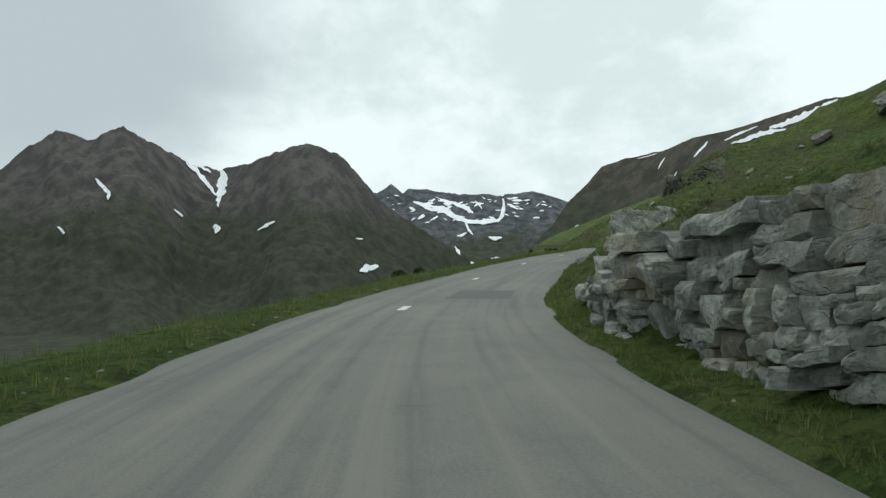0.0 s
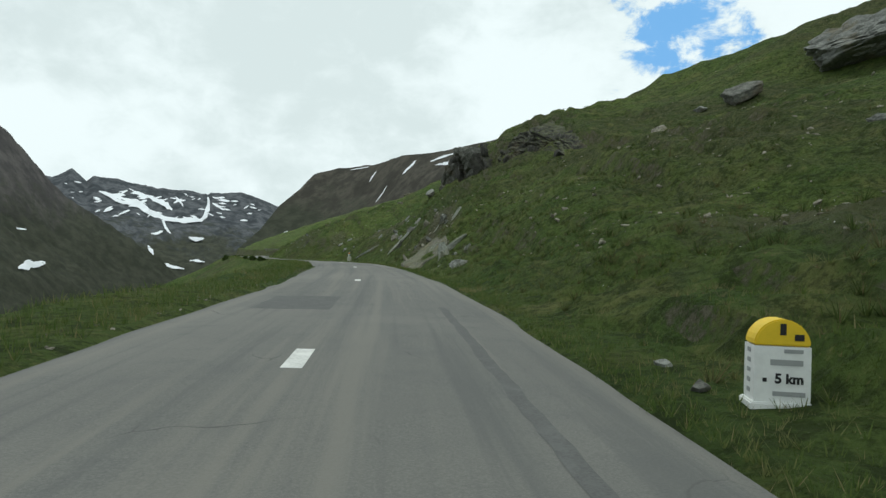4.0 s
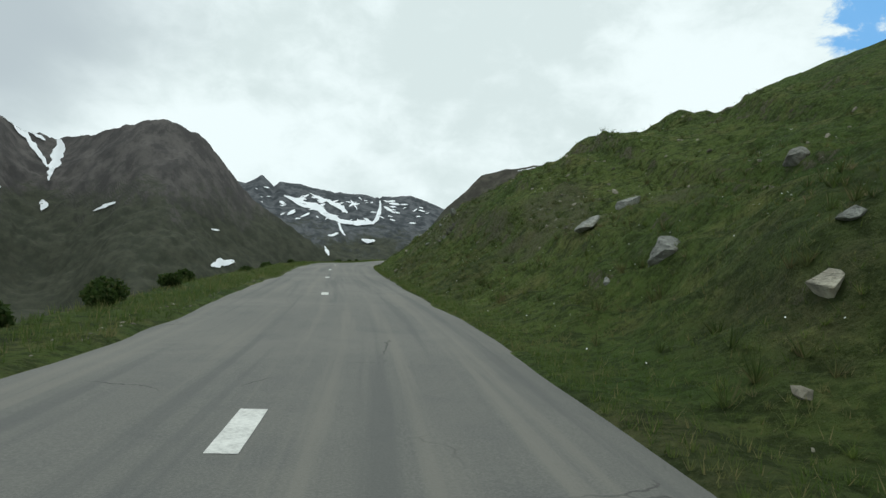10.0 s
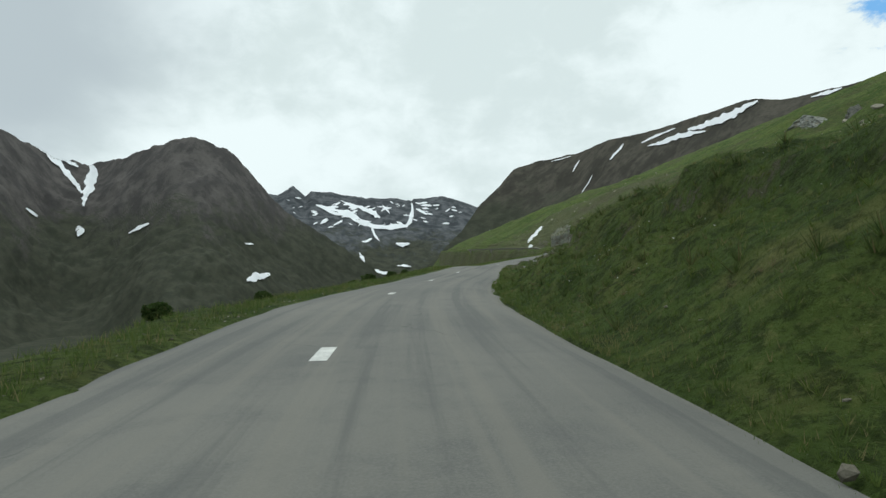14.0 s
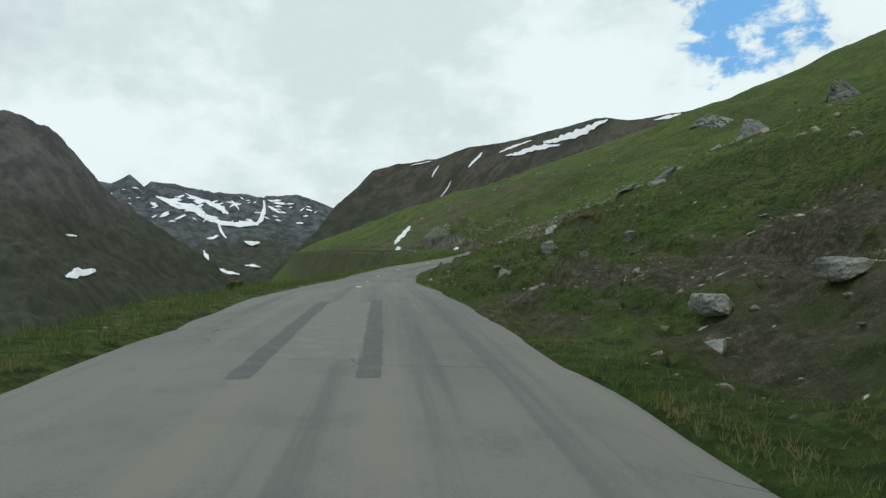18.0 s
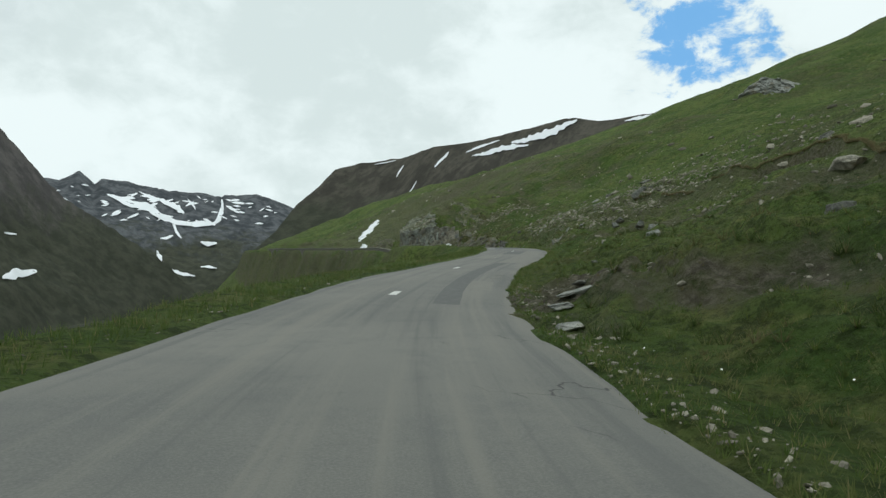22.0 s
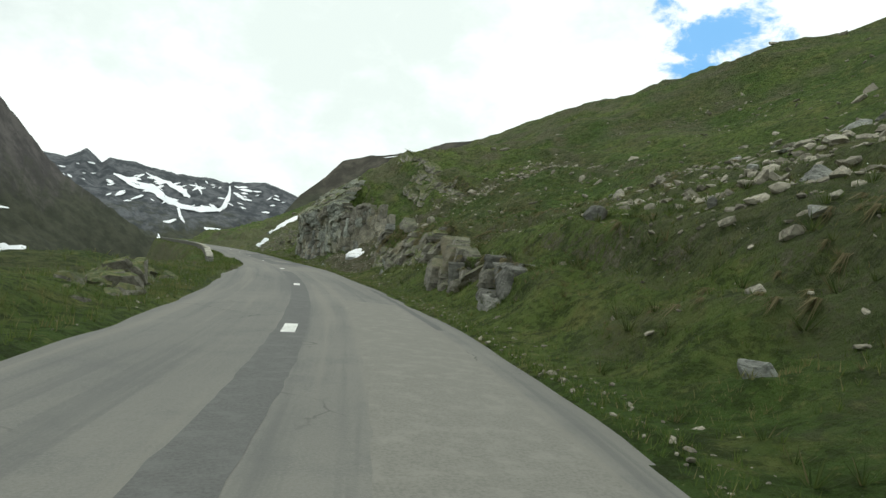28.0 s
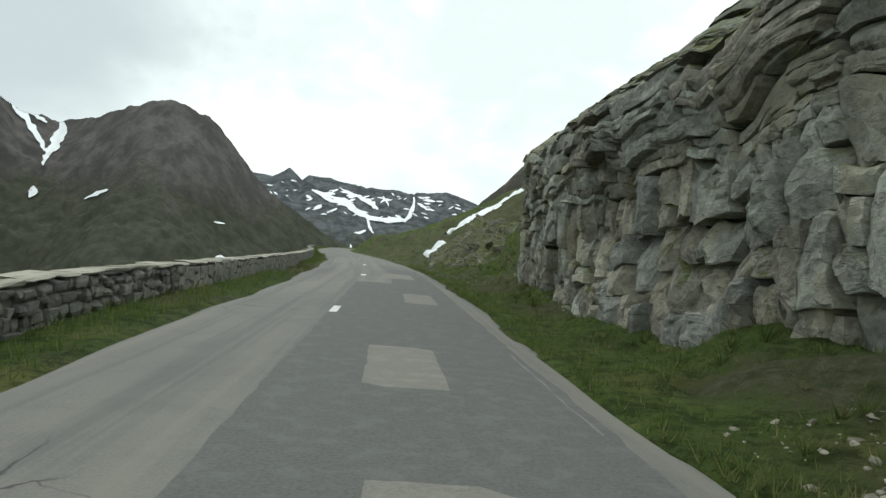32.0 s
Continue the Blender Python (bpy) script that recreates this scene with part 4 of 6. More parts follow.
ROCKS_A = ((30.3, 7.0, 0.9, 0.9), (34.6, 7.6, 1.2, 0.9), (91.3, 26.8, 3.8, 2.4), (71.5, 18.6, 1.2, 0.7), (35.0, 3.4, 0.6, 0.6), (86.8, 17.5, 1.4, 0.7), (43.1, 3.2, 0.36, 0.22), (44.0, 2.9, 0.7, 0.2), (45.2, 3.0, 0.5, 0.2),
           (54.5, 3.1, 0.3, 0.22), (55.0, 2.8, 0.22, 0.18), (56.2, 3.0, 0.2, 0.15), (93.4, 25.0, 1.4, 0.7), (84.0, 5.0, 0.6, 0.26), (85.0, 4.5, 0.45, 0.22), (105.0, 5.5, 1.3, 0.6), (101.0, 6.6, 0.9, 0.5),
           (112, 9.0, 1.7, 1.0), (118, 8.2, 1.2, 0.8))
ROCKS_B = ((115.0, 6.5, 0.8, 0.6), (120.1, 7.4, 0.7, 0.7),
           (141.5, 11.6, 0.7, 0.7), (143.3, 6.5, 0.8, 0.4), (125.1, 7.0, 0.75, 0.54), (128.9, 13.0, 1.0, 0.8), (136.8, 5.4, 0.93, 0.5), (144.1, 8.1, 0.8, 0.53), (132.5, 5.5, 0.4, 0.2), (132.0, 4.8, 0.42, 0.32),
           (137.5, 4.6, 0.2, 0.17), (178.8, 6.7, 0.3, 0.3), (174.4, 6.3, 0.28, 0.32), (174.7, 7.6, 0.3, 0.31))
ROCKS_C = ((173.8, 7.3, 0.42, 0.36), (180.1, 6.2, 0.5, 0.3), (177.4, 4.9, 0.34, 0.34), (169.7, 3.9, 0.2, 0.16), (169.5, 5.6, 0.4, 0.26), (190, 14, 1.0, 0.7), (220.9, 5.7, 0.5, 0.22), (278.2, 19.9, 2.6, 0.7), (266.2, 18.7, 1.7, 0.8),
           (255.7, 6.0, 0.6, 0.44), (229.5, 3.9, 0.38, 0.27), (252.8, 5.8, 1.0, 0.66), (260.0, 9.9, 1.2, 1.2), (251.1, 9.2, 0.6, 0.65), (280.2, 21.8, 3.3, 1.2), (243.6, 5.2, 0.33, 0.25), (257.0, 13.6, 1.1, 0.9))
ROCKS_D = ((274.2, 12.9, 2.2, 1.2), (309.4, 27.1, 4.6, 1.6), (255.9, 5.2, 0.34, 0.26), (297.5, 14.0, 1.2, 0.9), (271.5, 4.7, 0.57, 0.26), (269.5, 4.3, 0.35, 0.26), (315, 34, 4.0, 2.0), (300.4, 7.8, 0.75, 0.5), (292.9, 4.8, 0.55, 0.3), (298.2, 5.3, 0.4, 0.25),
           (310.6, 6.2, 0.6, 0.5), (302.8, 6.0, 0.5, 0.3), (325.0, 22.9, 1.4, 0.8), (322.1, 9.9, 1.1, 1.1), (334.0, 8.9, 1.1, 0.9), (314.4, 3.9, 0.46, 0.22), (327.7, 13.4, 0.6, 0.5), (350, 16.3, 2.4, 1.6), (345.2, 4.7, 0.5, 0.5))
ROCKS_E = ((342.8, 7.1, 0.65, 0.45), (341.4, 4.2, 0.28, 0.25), (338.6, 4.1, 0.22, 0.24), (352.2, 18.9, 0.8, 0.7), (373.5, 22.6, 1.8, 1.0), (375.0, 26.0, 1.9, 1.0), (341.2, 7.6, 0.6, 0.32), (360.4, 8.3, 0.95, 0.56), (361.9, 8.8, 0.55, 0.4),
           (358.0, 6.2, 0.4, 0.3), (361.2, 6.7, 0.4, 0.36), (365.5, 6.4, 0.7, 0.7), (355.8, 3.9, 0.42, 0.4), (364.4, 3.5, 0.4, 0.5), (367.5, 12.5, 0.5, 0.4), (372.4, 15.8, 0.8, 0.5), (390.4, 8.8, 0.7, 0.85), (397.2, 5.6, 0.5, 0.46), (396.1, 3.1, 0.28, 0.22), (382.3, 3.9, 0.4, 0.6))
ROCKS_F = ((101.4, 6.0, 1.0, 0.75), (99.5, 4.7, 0.66, 0.5), (96.6, 3.5, 0.7, 1.15), (97.7, 4.9, 0.4, 0.75), (96.5, 5.1, 0.72, 0.7), (97.3, 6.3, 1.1, 0.45), (95.7, 6.2, 0.6, 0.3), (99.5, 6.7, 0.8, 0.5), (102.4, 6.9, 0.45, 0.55), (98.5, 7.6, 0.5, 0.3),
           (114.5, 6.2, 0.7, 0.8), (110.5, 5.2, 1.0, 0.9), (111.2, 5.4, 0.8, 0.5), (108.1, 5.2, 0.6, 0.42), (107.1, 4.9, 0.75, 0.36), (111.3, 6.6, 0.85, 0.3), (109.9, 6.8, 0.4, 0.28), (104.6, 5.6, 0.4, 0.3), (105.6, 4.4, 0.35, 0.25), (112.6, 4.3, 0.5, 0.3),
           (170.4, 7.4, 0.6, 0.9), (164.2, 5.9, 0.42, 0.4), (163.0, 5.5, 0.3, 0.3), (171.9, 6.8, 0.36, 0.32), (167.7, 6.2, 0.2, 0.16), (234.6, 15.4, 1.3, 1.0), (233.6, 15.6, 1.1, 0.9), (232.4, 14.6, 1.2, 0.8), (230.9, 13.6, 1.0, 0.8), (229.8, 12.6, 0.9, 0.7), (235.8, 14.2, 0.8, 0.6), (233.0, 13.2, 0.7, 0.5),
           (286.6, 3.9, 0.6, 0.25), (289.0, 4.0, 0.4, 0.2), (285.4, 3.4, 0.45, 0.2), (309.5, 18.3, 2.2, 1.6), (275.6, 9.0, 0.5, 0.4), (331.9, 8.1, 0.9, 0.9), (325.8, 9.3, 1.0, 0.9), (313.8, 3.7, 0.5, 0.25), (369.7, 29, 2.4, 0.9), (374, 26.5, 2.2, 1.0), (366.5, 19, 1.3, 0.8), (343.3, 4.5, 0.5, 0.4))
for row in ROCKS_A + ROCKS_B + ROCKS_C + ROCKS_D + ROCKS_E + ROCKS_F:
    tipped = 94 < row[0] < 104 and row[1] < 8
    rock(*row, sub=4 if row[2] > 0.9 else 3, roll=0.55 if tipped else 0.0, deep=0.45 if tipped else 0.8)
rock(32.2, 7.0, 5.4, 5.0, ROCK_PALE, 0.55, 0.8, 0.70, 0, 5, "boulder", "huge pale lichen-spotted pitted boulder on the grass bank", "boulders")
rock(88.3, 35.5, 10.5, 5.6, ROCK, 0.6, 0.6, 0.3, 0, 5, "boulder", "huge greenish-grey split boulder high on the slope", "boulders")
rock(384.0, 4.4, 0.35, 0.9, ROCK_PALE, 0.5, 1.0, 0.30, 0.1, 4, "rock_slab", "pale upright schist slab leaning on the bank", "leaning slabs")
rock(86.0, 4.0, 1.0, 1.5, ROCK_PALE, 0.8, 0.5, 0.3, 0.25, 4, "boulder", "upright pale schist boulder in the bank grass", "boulders")
rock(79.7, 3.9, 1.9, 0.8, ROCK, 0.7, 0.9, 0.5, 0.0, 5, "boulder", "rough tan boulder half buried in the bank", "boulders")
for s, u, w, h, rl in ((343.2, 4.1, 0.30, 0.75, 0.1), (342.8, 4.5, 0.22, 0.7, 0.2), (342.5, 4.0, 0.16, 0.65, -0.1)):
    rock(s, u, w, h, ROCK_PALE, 0.9, 1.05, 0.28, rl, 4, "rock_slab", "pale upright schist slab leaning out of grass", "leaning slabs")
pick = random.Random(77)
for k in range(170):
    s, u, w = pick.uniform(346, 381), pick.uniform(4.4, 25), 0.24 + 0.75 * pick.random() ** 2.4
    if not (s > 360 and u < 8.5):
        rock(s, u, w, w * pick.uniform(0.3, 0.6), (ROCK_TAN, ROCK_PALE, ROCK_TAN)[k % 3], pick.uniform(0.5, 0.8), 1.0, 0.28, pick.uniform(-0.3, 0.5), 3, "rock", "flat tan schist stone lying in the scree grass")
SLAB = "long pale schist slab lying along the bank"
for s, u, w, h, d, rl in ((106.2, 6.3, 1.3, 0.4, 0.6, 0.05), (211.1, 6.1, 2.3, 0.22, 0.6, 0.06), (211.6, 6.7, 1.8, 0.2, 0.6, 0.0), (210.9, 5.5, 1.4, 0.2, 0.6, 0.05),
                       (104.5, 4.4, 2.0, 0.22, 0.4, 0.6), (215, 13, 2.0, 0.3, 0.5, 0.1), (285.5, 2.9, 1.3, 0.16, 0.6, 0.0), (287.2, 3.3, 0.9, 0.14, 0.6, 0.0), (283.6, 2.8, 0.8, 0.14, 0.7, 0.0), (288.6, 3.8, 0.7, 0.16, 0.7, 0.1)):
    rock(s, u, w, h, ROCK if w < 5 else ROCK_PALE, d, 1.0, -0.05 if w > 5 else 0.3, rl, 4, "rock_slab", SLAB, "slabs on the bank")


def tufts(name, P, h0, h1, seed, blades=6, width=0.03, lean=0.55, fall=None):
    """Grass: narrow bent blades round each place; fall, the way down the slope, lets them hang."""
    rg = np.random.RandomState(seed)
    n = len(P)
    root = np.repeat(np.asarray(P), blades, 0)
    h = np.repeat(rg.uniform(h0, h1, n), blades) * rg.uniform(0.55, 1.1, n * blades)
    a = rg.uniform(0, 2 * math.pi, n * blades)
    out = np.stack([np.cos(a), np.sin(a), 0 * a], 1)
    side = np.stack([-np.sin(a), np.cos(a), 0 * a], 1)
    w = (h * 0.045 + width * 0.6)[:, None]
    root = root + out * (h * 0.25)[:, None] * rg.uniform(0, 1, (n * blades, 1))
    if fall is None:
        tip = root + out * (h * lean * rg.uniform(0.4, 1.4, n * blades))[:, None] + np.stack([0 * h, 0 * h, h], 1)
    else:
        down = np.repeat(fall, blades, 0) * 0.55 + out[:, :2] * 0.3
        tip = root + np.stack([down[:, 0] * h, down[:, 1] * h, h * rg.uniform(-0.9, 0.2, n * blades)], 1)
        root = root + np.stack([0 * h, 0 * h, 0.10 * h + 0.03], 1)
    V = np.stack([root - side * w / 2, root + side * w / 2, tip], 1).reshape(-1, 3)
    return soup(name, V, np.arange(len(V)).reshape(-1, 3))


def block_face(name, s0, s1, u0, tops, mat, seed, label, size, lean, amp, shear, cap, bulge, gaps=0.0, hang=0, vary=0.35):
    """A jointed rock face: tops gives its height along the road, size the length and height of its blocks by level, lean how far it falls back by level, u0 the line of its foot, shear
    the slant of its joints and beds, cap how far its back reaches into the hill,
    gaps how much of it lies under turf, hang how many tussocks hang on it a metre, vary how unlike
    its blocks are."""
    rr = np.random.RandomState(seed)
    mat = mat if isinstance(mat, tuple) else (mat,)
    tops = np.array(tops, float)
    full = tops[:, 1].max()
    line_u = np.array(u0 if isinstance(u0, tuple) else ((s0, u0), (s1, u0)), float)

    def front(s):
        return np.interp(s, line_u[:, 0], line_u[:, 1])

    def place(s, z, out):
        foot = height(s, front(s)) - 0.15
        u = front(s) + lean(z) + bulge * 4 * fbm(s / 3.1, z / 2.4, 3, seed + 1) - out
        x, y = around(s, u)
        return np.stack([x, y, grade(s) + foot + z], -1)

    ob = tagged(new(name), label, "rock outcrop")
    at = np.array(spot((s0 + s1) / 2, front((s0 + s1) / 2)))
    ob.location = at
    # the rock behind the blocks, its top running back into the hill
    S, B = np.meshgrid(np.arange(s0 - 0.4, s1 + 0.4, 0.25), np.r_[np.linspace(0, 1, 26), np.linspace(1.08, 2, 12)], indexing="ij")
    env = np.interp(S, tops[:, 0], tops[:, 1]) * np.clip((S - s0 + 0.5) / 0.6, 0, 1) * np.clip((s1 + 0.5 - S) / 0.6, 0, 1) * (1 + 0.14 * fbm(S / 1.7, S * 0, 3, seed + 2))
    Z = np.minimum(B, 1) * env - 0.35 * (B < 0.02)
    P = place(S, Z, -0.40 + 0.22 * fbm(S / 0.7, Z / 0.5, 3, seed + 3) - 0.12 * np.abs(vnoise(S / 0.4, Z / 0.35, seed + 4)))
    over = np.clip(B - 1, 0, 1)
    bu = front(S) + lean(env) + 0.3 + cap * over
    bx, by = around(S, bu)
    bz = grade(S) + (height(S, front(S)) - 0.15 + env) * (1 - over) + (height(S, bu) - 0.25) * over + 0.25 * fbm(S / 1.1, bu / 0.9, 3, seed + 5)
    back = np.stack([bx, by, bz], -1)
    P = np.where((B > 1)[..., None], back, P)
    link("core", grid_mesh("core", P[:, :26] - at, False, True), TURF if gaps else LEDGE, ob, "dark ground between the blocks")
    link("turf_cap", grid_mesh("turf_cap", P[:, 25:] - at, True, True), TURF, ob, "green turf over the top of the rock")
    # joints part the face into blocks
    cells_out, todo = [], [(s0, s1, -0.3, full * 1.05)]
    while todo:
        a, b, c, d = todo.pop()
        l, h = size((c + d) / 2)
        grow = 1.2 * min(max(math.exp(vary * rr.normal()), 0.5), 1.5)
        l, h = l * grow * rr.uniform(0.8, 1.25), h * grow * rr.uniform(0.8, 1.25)
        f = rr.uniform(0.32, 0.68)
        if b - a > l * 1.5 and (b - a) / l >= (d - c) / h:
            todo += [(a, a + (b - a) * f, c, d), (a + (b - a) * f, b, c, d)]
        elif d - c > h * 1.5:
            todo += [(a, b, c, c + (d - c) * f), (a, b, c + (d - c) * f, d)]
        else:
            cells_out.append((a, b, c, d))
    for a, b, c, d in cells_out:
        ms, mz = (a + b) / 2, (c + d) / 2
        if mz > np.interp(ms, tops[:, 0], tops[:, 1]) * 1.02 or rr.rand() < 0.03:
            continue
        if gaps and vnoise(np.array(ms / 1.7), np.array(mz / 0.8), seed + 12) + 0.5 * mz / full > 0.75 - 1.2 * gaps:
            continue
        l, h = b - a, d - c
        g = np.array([0, 0, 0.05, 0.18, 0.32, 0.46, 0.60, 0.74, 0.86, 0.95, 1, 1.0])
        A, C = np.meshgrid(g, g, indexing="ij")
        k = rr.uniform(-0.12, 0.12, (2, 2, 2))
        da = (k[0, 0, 0] * (1 - A) + k[0, 1, 0] * A) * (1 - C) + (k[0, 0, 1] * (1 - A) + k[0, 1, 1] * A) * C
        dc = (k[1, 0, 0] * (1 - A) + k[1, 1, 0] * A) * (1 - C) + (k[1, 0, 1] * (1 - A) + k[1, 1, 1] * A) * C
        p = a + l * (0.02 + 0.96 * (A + da * 0.6))
        q = c + h * (0.02 + 0.96 * (C + dc * 0.6))
        out = amp * (rr.uniform(-0.35, 0.65)) + l * rr.normal() * 0.10 * (A - 0.5) + h * rr.normal() * 0.12 * (C - 0.5)
        w = min(l, h)
        out = out + 1.7 * amp * (float(cells(np.array(ms / 2.6), np.array(mz / 1.9), seed + 8)[0]) - 0.5)
        rim = np.minimum.reduce([A, 1 - A, C, 1 - C])
        out = out - 0.03 * w * (1 - np.clip(rim / 0.12, 0, 1)) ** 2 + 0.26 * w * fbm(p / (0.45 * w + 0.1) + seed, q / (0.22 * w + 0.05), 3, seed + 6, 0.62)
        out = out - 0.10 * w * (rr.rand() < 0.5) * (C > rr.uniform(0.4, 0.75)) * (A > rr.uniform(0, 0.4))
        # broken faces lie askew
        for _ in range(3):
            d = rr.uniform(0, 2 * math.pi)
            out = np.minimum(out, out[3:9, 3:9].mean() + 0.03 * w + w * rr.uniform(0.1, 0.5) * ((A - 0.5) * math.cos(d) + (C - 0.5) * math.sin(d)))
        # and corners are knocked off
        for ca, cc in ((0, 0), (1, 0), (0, 1), (1, 1)):
            out = out - w * max(rr.uniform(-0.5, 0.6), 0) * np.clip(1 - (abs(A - ca) + abs(C - cc)) / rr.uniform(0.25, 0.6), 0, 1)
        i = np.arange(12)
        ring = (i[:, None] % 11 == 0) | (i[None, :] % 11 == 0)
        out = np.where(ring, -0.75, out)
        s = p + shear[0] * (q - full / 2) + 0.5 * vary * fbm(p / 1.9, q / 1.5, 3, seed + 15) + 0.15 * w * vnoise(p / (0.28 * w + 0.02), q / (0.28 * w + 0.02), seed + 17)
        z = q + shear[1] * (p - (s0 + s1) / 2) + 0.5 * vary * fbm(p / 1.6 + 7, q / 1.7, 3, seed + 16) + 0.14 * w * vnoise(p / (0.26 * w + 0.02) + 9, q / (0.3 * w + 0.02), seed + 18)
        me = grid_mesh("block", place(s, z, out) - at, False, True)
        kind = 0.5 + 0.9 * float(vnoise(np.array(ms / 3.0), np.array(mz / 2.2), seed + 14)) + rr.uniform(-0.12, 0.12)
        link("block", me, mat[int(np.clip(kind, 0, 0.99) * len(mat))], ob)
    # turf over the top and on the ledges
    n = int((s1 - s0) * 34)
    ts, tb = rr.uniform(0, len(S) - 1, n).astype(int), rr.choice(np.arange(24, 36), n)
    link("ledge_grass", tufts("ledge_grass", P[ts, tb] - at - (0, 0, 0.03), 0.08, 0.22, seed, 9, 0.012, 1.0), GRASS, ob, "green grass tufts rooted on rock ledges")
    if hang:
        n = int((s1 - s0) * hang)
        ts, tb = rr.uniform(0, len(S) - 1, n).astype(int), rr.choice(np.arange(6, 30), n)
        q = P[ts, tb]
        ax, ay = around(S[ts, tb], front(S[ts, tb]))
        bx, by = around(S[ts, tb], front(S[ts, tb]) + 1)
        way = np.stack([ax - bx, ay - by], 1)
        q = q + np.c_[way * 0.20, np.zeros(n)]
        link("hanging_grass", tufts("hanging_grass", q - at, 0.15, 0.42, seed + 3, 26, 0.008, 1.0, way), DRY, ob, "straw-coloured grass hanging over the ledges")
    return ob


def bedrock(s0, s1, u0, u1, mat, seed, label, proud=0.15, dip=0.1):
    """A worn sheet of bedrock lying in the bank, its broken rim under the turf."""
    A, B = np.meshgrid(np.linspace(-1, 1, 70), np.linspace(-1, 1, 60), indexing="ij")
    S, U = (s0 + s1) / 2 + A * (s1 - s0) / 2, (u0 + u1) / 2 + B * (u1 - u0) / 2
    g = surface(S, U)
    even = np.c_[A.ravel(), B.ravel(), (B * B).ravel(), np.ones(A.size)]
    fit = (even @ np.linalg.lstsq(even, g[..., 2].ravel(), rcond=None)[0]).reshape(A.shape)
    r1, r2, edge = cells(S / 1.5 + 0.3 * U, U / 0.8, seed)
    t1, t2, fine = cells(S / 0.5 + 0.2 * U, U / 0.3 + 0.4 * S, seed + 1)
    rim = np.clip((1.02 - (np.abs(A) ** 4 + np.abs(B) ** 4) ** 0.25 + 0.22 * fbm(S / 1.1, U / 0.9, 3, seed + 2)) / 0.10, 0, 1)
    lie = proud + dip * A + 0.13 * (r1 - 0.5) + 0.04 * (t1 - 0.5) - 0.05 * np.clip(1 - edge / 0.06, 0, 1) + 0.09 * fbm(S / 0.9, U / 0.7, 4, seed + 3)
    g[..., 2] = fit + lie * rim - 0.9 * (1 - rim)
    at = g[35, 30].copy()
    ob = link("bedrock", grid_mesh("bedrock", g - at, False, True), mat, None, label, "rock", "slabs on the bank")
    ob.location = at
    return ob


def slab(a, b, wide, thick, mat, label, group="slabs on the bank", lift=0.1):
    """A long plate of stone lying on the slope from one place (s, u) to another."""
    global rock_count
    rock_count += 1
    pa, pb = spot(*a), spot(*b)
    x = (pb - pa).normalized()
    ms, mu = (a[0] + b[0]) / 2, (a[1] + b[1]) / 2
    n = (spot(ms + 0.8, mu) - spot(ms - 0.8, mu)).cross(spot(ms, mu - 0.8) - spot(ms, mu + 0.8))
    n = n if n.z > 0 else -n
    y = n.cross(x).normalized()
    z = x.cross(y)
    V, F = rock_shape((pb - pa).length, wide, thick, 700 + rock_count, 4, 10)
    V[:, 1] *= np.interp(V[:, 0], (V[:, 0].min(), V[:, 0].max()), (0.65, 1.25))
    ob = link("rock_slab", soup("rock_slab", V @ np.array([x, y, z]), F), mat, None, label, "rock", group)
    ob.location = (pa + pb) / 2 + z * thick * lift
    return ob


